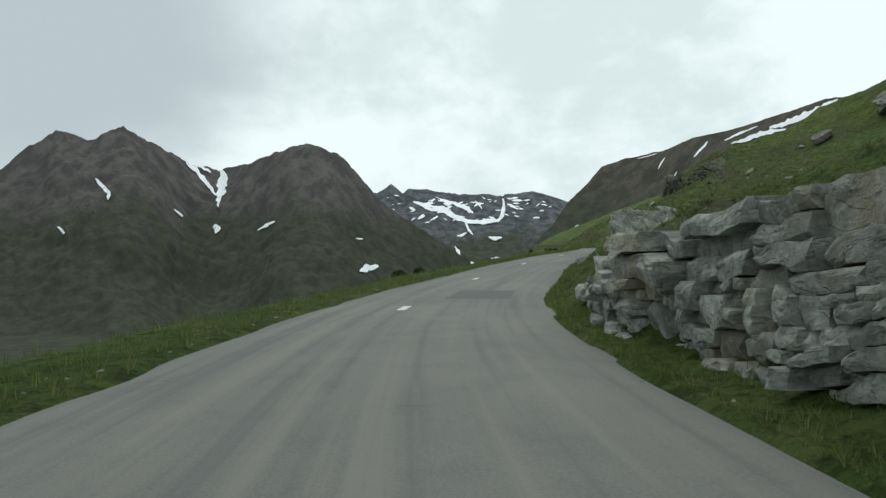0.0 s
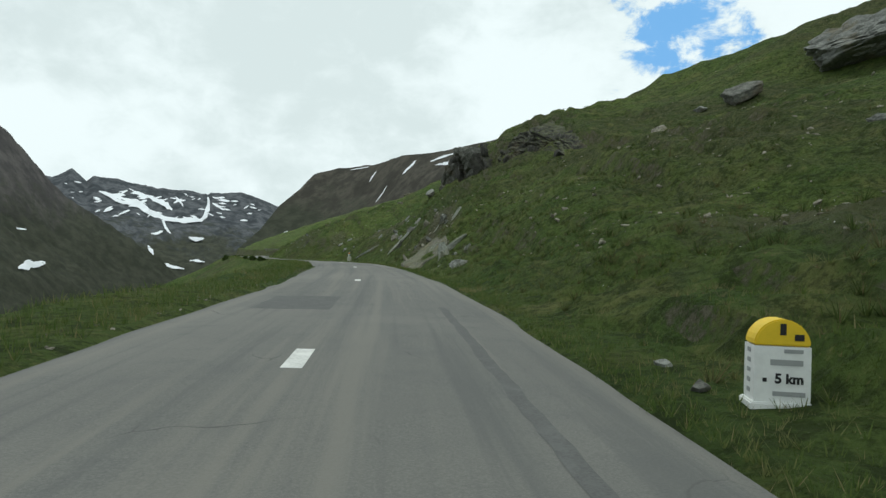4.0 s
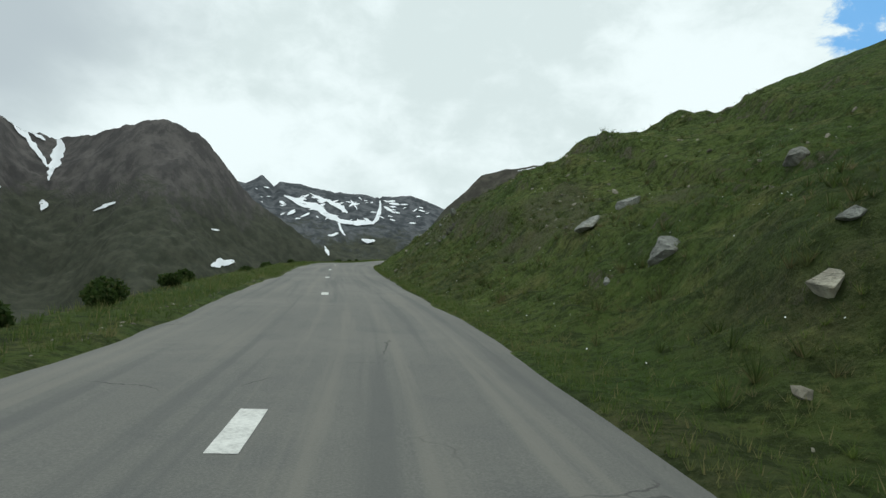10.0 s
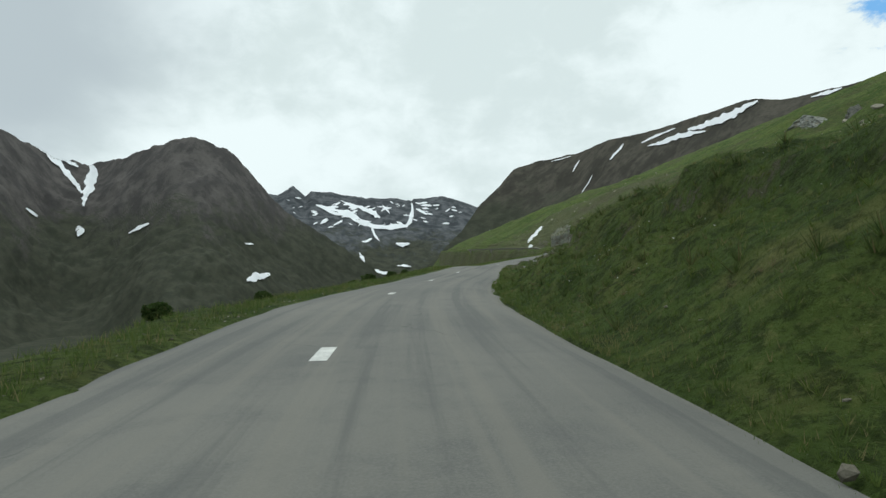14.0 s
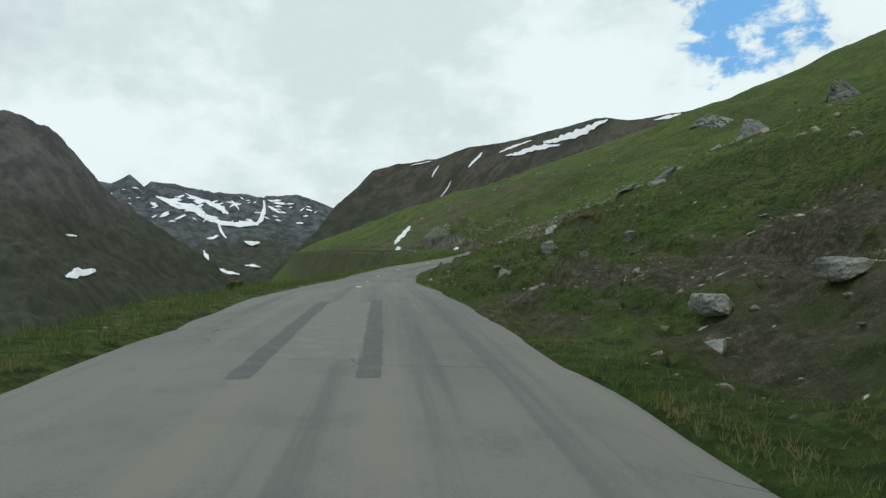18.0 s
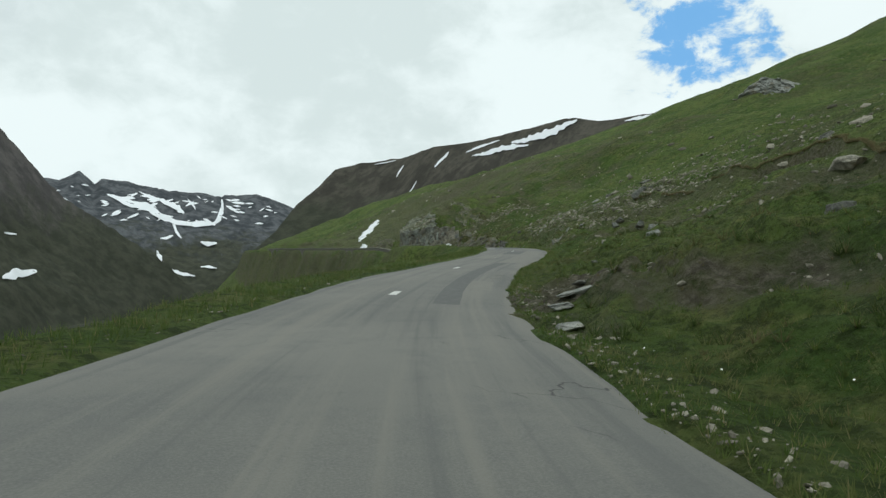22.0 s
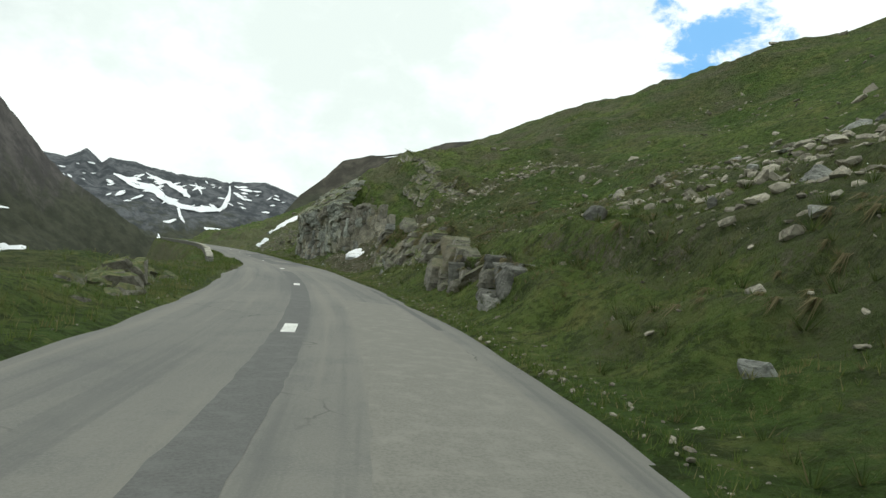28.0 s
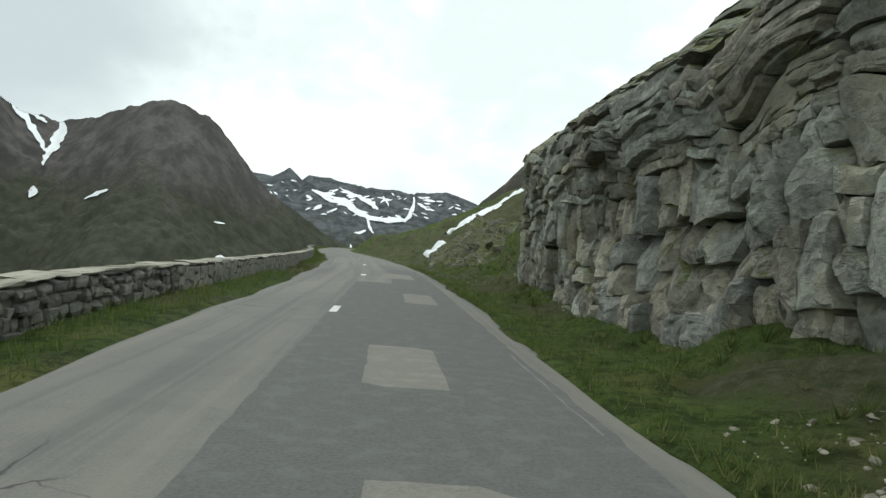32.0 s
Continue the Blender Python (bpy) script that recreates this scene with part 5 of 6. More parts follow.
def crag(name, s0, s1, u0, depth, h, mat, seed, label, cell=(1.3, 0.7), amp=0.45, dip=0.3, left=False, step=0.13, lean=0.32, blocks=14):
    """A broken rock face standing out of the slope, with beds and joints cut into it."""
    sg = -1 if left else 1
    s = np.arange(s0, s1, step)
    arc = depth + h
    b = np.linspace(0, 1, max(24, int(arc / step)))
    S, B = np.meshgrid(s, b, indexing="ij")
    x = 2 * (S - s0) / (s1 - s0) - 1
    env = (1 - np.abs(x) ** 3.0) ** 0.6 * (1 + 0.55 * fbm(S / (0.22 * (s1 - s0) + 1), S * 0 + seed, 3, seed))
    foot = height(S[:, :1], np.full_like(S[:, :1], u0))
    foot_u = u0 + sg * 0.7 * fbm(S / 3.0, S * 0, 2, seed + 1)
    back_u = u0 + sg * depth
    back = height(S[:, :1], np.full_like(S[:, :1], back_u)) - 0.5
    knots_b = np.array([0, 0.1, 0.62, 0.74, 1.0])
    uu = np.interp(B, knots_b, [0, 0.01, lean, lean + 0.12, 1.0])
    rise = np.interp(B, knots_b, [-0.10, 0.0, 0.90, 1.0, 1.0])
    U = foot_u + (back_u - foot_u) * uu
    top_w = np.clip((B - 0.74) / 0.26, 0, 1)
    Z = (foot - 0.25 + rise * (h * env)) * (1 - top_w) + back * top_w
    Z = np.where(B < 0.08, foot - 0.6, Z)
    # beds and joints
    half = len(s) // 2
    A = S * 0 + np.cumsum(np.hypot(np.gradient(U[half]), np.gradient(Z[half])))[None, :]
    p, q = S * math.cos(dip) + A * math.sin(dip), -S * math.sin(dip) + A * math.cos(dip)
    p = p + 0.3 * fbm(S / 1.5, A / 1.5, 2, seed + 5)
    r1, r2, edge = cells(p / cell[0], q / cell[1], seed + 7)
    t1, t2, edge2 = cells(p / (cell[0] * 0.38), q / (cell[1] * 0.34), seed + 9)
    push = amp * (r1 - 0.4) + amp * 0.42 * (t1 - 0.5) - amp * 0.5 * np.clip(1 - edge / 0.10, 0, 1) - amp * 0.22 * np.clip(1 - edge2 / 0.12, 0, 1)
    push = push + amp * 1.6 * fbm(S / 4.2, A / 3.0, 3, seed + 11) + 0.05 * fbm(S * 3, A * 3, 2, seed + 13)
    fade = np.clip(env * 2.2, 0, 1) * np.clip((1 - B) / 0.2, 0, 1)
    U = U - sg * push * fade * np.where(B < 0.74, 1.0, 0.3)
    Z = Z + push * fade * np.where(B < 0.66, 0.25, 0.75)
    X, Y = around(S, U)
    P = np.stack([X, Y, grade(S) + Z], -1)
    mid_s = (s0 + s1) / 2
    at = spot(mid_s, u0)
    ob = tagged(new(name), label, "rock outcrop")
    ob.location = at
    P = P - np.array(at)
    link("face", grid_mesh("face", P, False, not left), mat, ob)
    # loose blocks that stand out of the face
    rr = np.random.RandomState(seed)
    rows = (np.arange(len(b))[(b > 0.10) & (b < 0.72)])
    for k in range(int(blocks)):
        i, j = rr.randint(int(len(s) * 0.08), int(len(s) * 0.92)), rows[rr.randint(len(rows))]
        w = min(rr.uniform(0.5, 1.25) * cell[0] * 0.8, 1.15)
        V, F = rock_shape(w, w * 0.7, w * rr.uniform(0.35, 0.8), seed * 31 + k, 2)
        R = np.array(turn_to(s[i], 0.25 * rr.normal(), -dip * 0.6 + 0.15 * rr.normal(), 0.3 * rr.normal()))
        link("block", soup("block", V @ R.T + P[i, j], F), mat, ob)
    # grass on the ledges
    n = np.cross(np.gradient(P, axis=0), np.gradient(P, axis=1))
    n = n / (np.linalg.norm(n, axis=2, keepdims=True) + 1e-9)
    flat = np.abs(n[..., 2]) * (0.5 + fbm(S / 2.5, A / 1.6, 2, seed + 21)) > 0.42
    flat &= (B > 0.12)
    ii, jj = np.nonzero(flat)
    if len(ii) > 40:
        pick = rr.choice(len(ii), min(len(ii), int(520 * (s1 - s0) * arc / 60)), replace=len(ii) < 300)
        link("ledge_grass", tufts("ledge_grass", P[ii[pick], jj[pick]] - (0, 0, 0.03), 0.06, 0.17, seed, 8, 0.012, 1.0), GRASS, ob, "green grass tufts rooted on rock ledges")
    return ob


for a, b, wide, thick in (((88.2, 4.5), (88.6, 6.0), 0.75, 0.45), ((106.4, 3.3), (104.6, 6.0), 0.55, 0.26), ((91.4, 4.1), (92.0, 5.1), 0.4, 0.3), ((83.2, 3.2), (83.0, 4.2), 0.4, 0.25), ((95.9, 3.6), (96.0, 4.3), 0.4, 0.3),
                          ((343.2, 4.0), (343.9, 5.0), 0.22, 0.2), ((343.2, 4.5), (344.0, 5.4), 0.36, 0.22), ((343.4, 5.0), (344.2, 5.9), 0.36, 0.22), ((344.4, 5.8), (345.0, 6.2), 0.42, 0.25), ((97.6, 5.6), (98.0, 6.6), 1.0, 0.3), ((95.0, 6.4), (95.2, 7.2), 0.7, 0.3)):
    slab(a, b, wide, thick, ROCK_PALE, "pale schist slab leaning up the grassy bank")
slab((123.4, 3.7), (119.6, 6.6), 0.62, 0.24, ROCK_PALE, "long smooth pale schist slab slanting down the bank", lift=0.45)
bedrock(89.0, 94.9, 2.6, 5.2, BEDROCK, 811, "broad smooth tan bedrock slab lying in the bank", 0.22)
slab((368.4, 3.5), (367.7, 5.3), 1.5, 0.4, BEDROCK, "broad smooth grey slab leaning in the jointed outcrop", lift=0.3)
slab((231.9, 4.9), (230.8, 5.0), 0.5, 0.5, ROCK, "flat-topped grey block lying below the earth bank", "rocks on the hillside", 0.3)
slab((230.2, 5.6), (229.4, 5.7), 0.4, 0.4, ROCK, "flat-topped grey block lying below the earth bank", "rocks on the hillside", 0.3)
block_face("rock_outcrop", 104.5, 119, 11.7, ((104.5, 1.1), (107, 2.2), (111, 2.9), (115, 2.6), (118, 2.0), (119, 1.5)), (ROCK_BLACK, ROCK_DARK), 611, "dark overhanging schist crag on the slope",
           lambda z: (0.9, 0.75), lambda z: -0.20 * z, 0.34, (0.25, -0.10), 4.0, 0.06)
crag("rock_outcrop", 92, 106, 12.6, 5.5, 2.4, ROCK_BLACK, 615, "dark thin-bedded schist ledges in the grass", (1.7, 0.32), 0.45, -0.25)
crag("rock_outcrop", 322, 336, 52, 9, 6.5, ROCK_DARK, 627, "dark rock band high on the hillside", (2.2, 1.6), 0.7, 0.5, step=0.3, blocks=5, lean=0.4)
crag("rock_outcrop", 301, 312, 34, 7, 4.0, ROCK, 629, "grey rock band high on the hillside", (2.0, 1.2), 0.5, 0.4, step=0.25, blocks=5, lean=0.4)
crag("rock_outcrop", 162.6, 168.2, 6.4, 2.2, 0.8, ROCK_BLACK, 655, "dark overhanging ledge in the turf bank", (0.9, 0.35), 0.3, 0.1, lean=0.1)
crag("rock_outcrop", 398, 409, 88, 8, 4.5, ROCK, 657, "dark crag far up the hillside", (2.4, 1.4), 0.9, 0.2, step=0.4)
block_face("rock_outcrop", 1.2, 14.6, 3.35, ((1, 1.5), (4, 1.75), (8, 1.7), (11, 1.55), (13, 1.1), (14.6, 0.5)), ROCK, 601, "layered grey schist outcrop of stacked slabs beside the road edge",
           lambda z: (0.34, 0.17) if z < 0.95 else (1.2, 0.28), lambda z: 0.12 * z, 0.36, (0.10, -0.02), 2.2, 0.05)
block_face("rock_outcrop", 364, 373.2, 3.45, ((364, 1.0), (366, 1.35), (370, 1.2), (372, 0.75), (373.2, 0.4)), (ROCK_DARK, BEDROCK, ROCK_DARK), 633, "blocky dark grey jointed schist outcrop by the verge",
           lambda z: (0.42, 0.40), lambda z: 0.28 * z, 0.40, (0.30, 0.10), 2.6, 0.08, 0.10, 8, 0.5)
block_face("rock_outcrop", 375, 390.8, 4.7, ((375, 0.7), (378, 1.8), (382, 2.3), (385, 2.1), (388, 2.4), (390.8, 1.5)), (BEDROCK, LEDGE, BEDROCK), 637, "grassy brown rock bank with broken ledges",
           lambda z: (0.46, 0.30), lambda z: 0.55 * z, 0.28, (0.10, 0.05), 3.0, 0.10, 0.30, 34)
block_face("cliff", 397, 425, ((397, 7.4), (400, 6.2), (404, 5.0), (408, 4.4), (414, 4.2), (422, 4.6), (425, 5.2)),
           ((397, 1.0), (399, 2.3), (403, 4.1), (408, 6.0), (412, 7.6), (416, 8.7), (422, 8.7), (425, 7.3)), (ROCK_PALE, ROCK_PALE, LEDGE, ROCK_TAN, ROCK), 645, "tall fractured grey-green schist road cliff",
           lambda z: (0.38, 0.56) if z < 2.6 else (0.85, 0.17), lambda z: 0.06 * np.minimum(z, 4.6) - 0.14 * np.exp(-((z - 4.2) / 0.7) ** 2) + 1.25 * np.maximum(z - 4.6, 0), 0.20, (0.10, -0.04), 2.5, 0.09, 0.0, 9, 0.6)
block_face("rock_outcrop", 397, 413, ((397, 13.2), (404, 12.2), (413, 11.4)), ((397, 0.8), (400, 1.8), (406, 2.3), (410, 2.0), (413, 1.2)), LEDGE, 661, "mossy layered rock band above the cliff",
           lambda z: (0.8, 0.24), lambda z: 0.8 * z, 0.22, (0.10, 0.10), 2.5, 0.08, 0.16, 14)
crag("rock_outcrop", 431, 447, 3.8, 5, 2.4, LEDGE, 647, "brown grassy rock bank beyond the cliff", (1.2, 0.8), 0.5, 0.4, lean=0.5)
crag("rock_outcrop", 361, 373, -4.3, 2.2, 0.75, LEDGE, 651, "low rock outcrop on the outer verge", (1.2, 0.5), 0.26, 0.2, left=True)
crag("rock_outcrop", 85, 98, 45, 7, 5.0, ROCK_BLACK, 659, "dark crag high above the boulders", (2.4, 1.6), 0.8, 0.3, step=0.3, blocks=5)


# ---- dry-stone parapet ----
WALL_U, WALL_S0, WALL_S1, WALL_H, WALL_T = -4.75, 398.4, 520.0, 0.46, 0.44
def wall_stone_material(name, a, b):
    k = Mat(name, 0.92, 0.2)
    c = k.mix(k.rand(), a, b)
    c = k.mix(k.math("MULTIPLY", k.step(k.noise(2.6, 7, 0.75), 0.45, 0.65), 0.55), c, tuple(x * 0.5 for x in a[:3]) + (1,))
    c = k.mix(k.math("MULTIPLY", k.step(k.noise(1.1, 5, 0.7), 0.55, 0.7), 0.5), c, (0.42, 0.42, 0.36, 1))
    return k.done(c, k.noise(3.5, 7, 0.75), 0.05, 0.9)


WALLSTONE = wall_stone_material("wall_stone", (0.115, 0.117, 0.105, 1), (0.275, 0.272, 0.240, 1))
COPING = wall_stone_material("coping_stone", (0.27, 0.26, 0.215, 1), (0.39, 0.375, 0.31, 1))
MORTAR = plain("wall_core", (0.17, 0.162, 0.135, 1), 0.95, 0.4, 12, 0.01)
wall = tagged(new("parapet_wall"), "low dry-stone parapet wall with flat coping stones", "wall")
wall.location = spot(WALL_S0, WALL_U)
w_at = np.array(wall.location)


def wall_at(s, u, z):
    s = np.asarray(s, float)
    x, y = around(s, np.asarray(u, float) + np.interp(s, (400, 425), (0.35, 0.0)))
    return np.stack([x, y, grade(s) + z - np.interp(s, (398, 408), (0.5, 0.0))], -1) - w_at


ws = np.arange(WALL_S0, WALL_S1, 0.5)
t2 = WALL_T / 2 - 0.05
prof = [(-t2, -1.6), (-t2, WALL_H - 0.04), (t2, WALL_H - 0.04), (t2, -0.4)]
core = np.stack([wall_at(ws, WALL_U + du, np.full_like(ws, dz)) for du, dz in prof], 1)
link("core", grid_mesh("core", core, False, True), MORTAR, wall)
ends = core[0]
link("core_end", soup("core_end", ends, np.array([[0, 1, 2, 3]])), MORTAR, wall)
rr = random.Random(77)
BRICK_V = np.array([(x, y, z) for x in (-1, 1) for y in (-1, 1) for z in (-1, 1)], float)
BRICK_F = np.array([(0, 1, 3, 2), (4, 6, 7, 5), (0, 4, 5, 1), (2, 3, 7, 6), (0, 2, 6, 4), (1, 5, 7, 3)])


def stone_mesh(k, joint=0.0):
    """A roughly squared stone of unit size, its corners knocked off."""
    V, F = BALLS[2]
    rg = np.random.RandomState(900 + k)
    V = np.sign(V) * np.abs(V) ** 0.18
    V = V / np.abs(V).max(0)
    for _ in range(7):
        n = rg.normal(size=3)
        n = n / np.linalg.norm(n)
        over = np.maximum(V @ n - rg.uniform(0.95, 1.25), 0)
        V = V - over[:, None] * n
    V = V * (1 + 0.14 * fbm(V[:, 0] * 1.6 + k, V[:, 1] * 1.6 + V[:, 2] * 2.1, 3, 900 + k)[:, None])
    return soup("stone", V / 2, F, False)


STONES = [stone_mesh(k) for k in range(12)]
for me in STONES:
    me.materials.append(WALLSTONE)
CAPS = [me.copy() for me in STONES]
for me in CAPS:
    me.materials.clear()
    me.materials.append(COPING)
far_V, far_F = [], []
placed = 0


def wall_stone(s, u, z, l, d, h, cap=False):
    global placed
    tiltz = -float(np.interp(s, SS, BB)) + math.pi / 2
    p = wall_at(np.array(s), np.array(u), z)
    if placed < 290:
        ob = new("coping_stone" if cap else "stone", (CAPS if cap else STONES)[rr.randrange(12)])
        ob.parent = wall
        ob.location = p
        fall = float(grade(s + 1) - grade(s)) + (0.05 if s < 408 else 0.0)
        ob.rotation_euler = (rr.uniform(-0.05, 0.05), -fall + rr.uniform(-0.02, 0.02) * (1 if cap else 3), tiltz + rr.uniform(-0.06, 0.06))
        ob.scale = (l, d, h)
        placed += 1
    else:
        c, sn = math.cos(tiltz), math.sin(tiltz)
        V = BRICK_V * np.array([l, d, h]) / 2 * 0.96
        V = np.stack([V[:, 0] * c - V[:, 1] * sn, V[:, 0] * sn + V[:, 1] * c, V[:, 2]], 1) + p
        far_F.append(BRICK_F + 8 * len(far_V))
        far_V.append(V)


for z, l, d, h in ((-0.02, 0.34, 0.3, 0.24), (0.21, 0.34, 0.3, 0.2), (0.35, 0.3, 0.3, 0.1)):          # the open end
    wall_stone(WALL_S0 + 0.05, WALL_U - 0.12, z, 0.3, 0.28, h)
    wall_stone(WALL_S0 + 0.08, WALL_U + 0.14, z + 0.02, 0.3, 0.26, h)
s = WALL_S0
while s < WALL_S1 - 1:
    l = rr.uniform(0.5, 0.95)
    wall_stone(s + l / 2, WALL_U + rr.uniform(-0.02, 0.02), WALL_H + 0.05 + rr.uniform(-0.015, 0.02), l * 0.99, WALL_T + 0.06, 0.075, True)
    s += l
    if s > WALL_S0 + 46:
        break
course = []
for row_z, row_h in ((-0.18, 0.22), (0.03, 0.20), (0.22, 0.18), (0.38, 0.13)):
    s = WALL_S0 + rr.uniform(0, 0.2)
    while s < WALL_S1 - 1:
        l = rr.uniform(0.12, 0.44)
        course.append((s + l / 2, row_z + rr.uniform(-0.05, 0.05), l * rr.uniform(0.9, 1.15), row_h * rr.uniform(0.75, 1.4)))
        s += l
course.sort()
for s, z, l, h in course:
    wall_stone(s, WALL_U + WALL_T / 2 - 0.08 + rr.uniform(-0.02, 0.03), z, l * 0.96, 0.24, h * 0.97)
s = WALL_S0 + 46
while s < WALL_S1 - 1:
    l = rr.uniform(0.5, 0.95)
    wall_stone(s + l / 2, WALL_U, WALL_H + 0.05, l * 0.97, WALL_T + 0.12, 0.12)
    s += l
link("far_stones", soup("far_stones", np.concatenate(far_V), np.concatenate(far_F)), WALLSTONE, wall, kind="stuff")


# ---- kilometre stones and the post ----
WHITE = plain("white_enamel", (0.72, 0.73, 0.70, 1), 0.5, 0.18, 9)
CREAM = plain("weathered_cream", (0.50, 0.50, 0.40, 1), 0.7, 0.3, 8)
YELLOW = plain("yellow_paint", (0.72, 0.50, 0.02, 1), 0.5, 0.15, 9)
ORANGE = plain("orange_plate", (0.75, 0.33, 0.02, 1), 0.45, 0.1, 9)
BLACK = plain("black_letter", (0.02, 0.02, 0.02, 1), 0.6, 0.1, 9)
GREYLET = plain("grey_letter", (0.30, 0.31, 0.30, 1), 0.6, 0.1, 9)
STEEL = plain("galvanised_steel", (0.33, 0.35, 0.36, 1), 0.45, 0.25, 20)
STEEL.node_tree.nodes["Principled BSDF"].inputs["Metallic"].default_value = 0.7


def slab_of(profile, depth, bevel=0.02):
    """A closed outline in x and z, made solid along y, with eased edges."""
    bm = bmesh.new()
    front = [bm.verts.new((x, -depth / 2, z)) for x, z in profile]
    f = bm.faces.new(front)
    ext = bmesh.ops.extrude_face_region(bm, geom=[f])
    bmesh.ops.translate(bm, verts=[v for v in ext["geom"] if isinstance(v, bmesh.types.BMVert)], vec=(0, depth, 0))
    bmesh.ops.recalc_face_normals(bm, faces=bm.faces)
    if bevel:
        es = [e for e in bm.edges if len(e.link_faces) == 2 and e.calc_face_angle(0) > 0.8]
        bmesh.ops.bevel(bm, geom=es, offset=bevel, segments=2, affect="EDGES")
    return bm


def part(name, bm, mat, parent, label=""):
    me = bpy.data.meshes.new(name)
    bm.to_mesh(me)
    bm.free()
    return link(name, me, mat, parent, label)


def bar(name, x, y, z, w, h, mat, parent, t=0.004):
    bm = bmesh.new()
    bmesh.ops.create_cube(bm, size=1)
    bmesh.ops.scale(bm, vec=(w, t, h), verts=bm.verts)
    bmesh.ops.translate(bm, vec=(x, y, z), verts=bm.verts)
    return part(name, bm, mat, parent)


def lettering(text, x, y, z, size, mat, parent, bold=0.0):
    cu = bpy.data.curves.new("lettering", "FONT")
    cu.body, cu.size, cu.align_x, cu.align_y, cu.extrude, cu.offset = text, size, "CENTER", "CENTER", 0.002, bold
    ob = new("lettering", cu)
    bpy.context.view_layer.update()
    me = bpy.data.meshes.new_from_object(ob.evaluated_get(bpy.context.evaluated_depsgraph_get()))
    bpy.data.objects.remove(ob)
    ob = link("lettering", me, mat, parent)
    ob.rotation_euler, ob.location = (math.pi / 2, 0, 0), (x, y, z)
    return ob


def arch(w, h, z0=0.0, n=14):
    r = w / 2
    return [(-r, z0), (r, z0)] + [(r * math.cos(a), h - r + r * math.sin(a)) for a in np.linspace(0, math.pi, n)]


def facing(s, turn=0.0):
    """A heading whose -y looks back down the road."""
    return -float(np.interp(s, SS, BB)) + turn


km = tagged(new("kilometre_stone"), "white kilometre stone with yellow rounded top on grass", "milestone")
km.location, km.rotation_euler = spot(54.4, 3.15, -0.06), (0, 0, facing(54.4, -0.25))
w, h = 0.42, 0.74
r = w / 2
part("body", slab_of([(-r, 0.08), (r, 0.08), (r, h - r - 0.005), (-r, h - r - 0.005)], 0.26, 0.0), WHITE, km)
part("top", slab_of([(r * math.cos(a), h - r + r * math.sin(a)) for a in np.linspace(0, math.pi, 16)], 0.26, 0.012), YELLOW, km, "yellow rounded top")
part("plinth", slab_of([(-r - 0.03, -0.15), (r + 0.03, -0.15), (r + 0.03, 0.085), (-r - 0.03, 0.085)], 0.32, 0.012), WHITE, km)
lettering("5 km", 0.05, -0.133, 0.27, 0.105, BLACK, km, 0.004)
for z, x, ww, hh in ((0.49, 0.08, 0.14, 0.03), (0.40, 0.03, 0.24, 0.045), (0.155, 0.05, 0.24, 0.035)):
    bar("text_bar", x, -0.133, z, ww, hh, GREYLET, km)
bar("arrow_mark", -0.13, -0.133, 0.26, 0.03, 0.03, BLACK, km)
bar("route_mark", 0.0, -0.133, 0.66, 0.045, 0.09, BLACK, km)
bar("route_mark", 0.12, -0.133, 0.60, 0.07, 0.05, BLACK, km)
for k in range(5):
    b = bar("side_mark", 0, 0, 0, 0.08, 0.035, GREYLET, km)
    b.rotation_euler, b.location = (0, 0, math.pi / 2), (-r - 0.002, 0, 0.16 + 0.08 * k)

km2 = tagged(new("kilometre_stone"), "weathered cream blank kilometre stone half sunk in turf", "milestone")
km2.location, km2.rotation_euler = spot(126.2, 3.55, -0.05), (0, 0, facing(126.2, 0.55))
part("body", slab_of(arch(0.44, 0.72, -0.2, 18), 0.28, 0.05), CREAM, km2)
part("rim", slab_of(arch(0.40, 0.69, 0.05, 18), 0.31, 0.03), CREAM, km2)

post = tagged(new("marker_post"), "thin steel marker post with orange and white plate", "road sign")
post.scale = (0.76, 0.76, 0.76)
post.location, post.rotation_euler = spot(125.6, 3.38, -0.02), (0, 0, facing(125.6, 0.0))
bm = bmesh.new()
bmesh.ops.create_cone(bm, segments=14, radius1=0.026, radius2=0.026, depth=1.5, cap_ends=True)
bmesh.ops.translate(bm, vec=(0, 0, 0.60), verts=bm.verts)
part("pole", bm, STEEL, post)
part("plate", slab_of([(-0.135, 0.93), (0.135, 0.93), (0.135, 1.165), (-0.135, 1.165)], 0.012, 0.0), WHITE, post).location = (0, -0.034, 0)
part("plate_top", slab_of([(-0.135, 1.168), (0.135, 1.168), (0.135, 1.345), (-0.135, 1.345)], 0.012, 0.0), ORANGE, post, "orange upper plate with black arrow").location = (0, -0.034, 0)
lettering("69", 0.0, -0.042, 1.05, 0.17, BLACK, post, 0.003)
bm = bmesh.new()
bmesh.ops.create_cone(bm, segments=3, radius1=0.035, radius2=0.035, depth=0.004, cap_ends=True)
bmesh.ops.rotate(bm, cent=(0, 0, 0), matrix=Matrix.Rotation(math.pi / 2, 3, "X"), verts=bm.verts)
part("arrow", bm, BLACK, post).location = (0.075, -0.043, 1.255)
bar("text_bar", -0.04, -0.043, 1.255, 0.10, 0.07, plain("brown_letter", (0.42, 0.17, 0.02, 1), 0.5, 0.1), post)


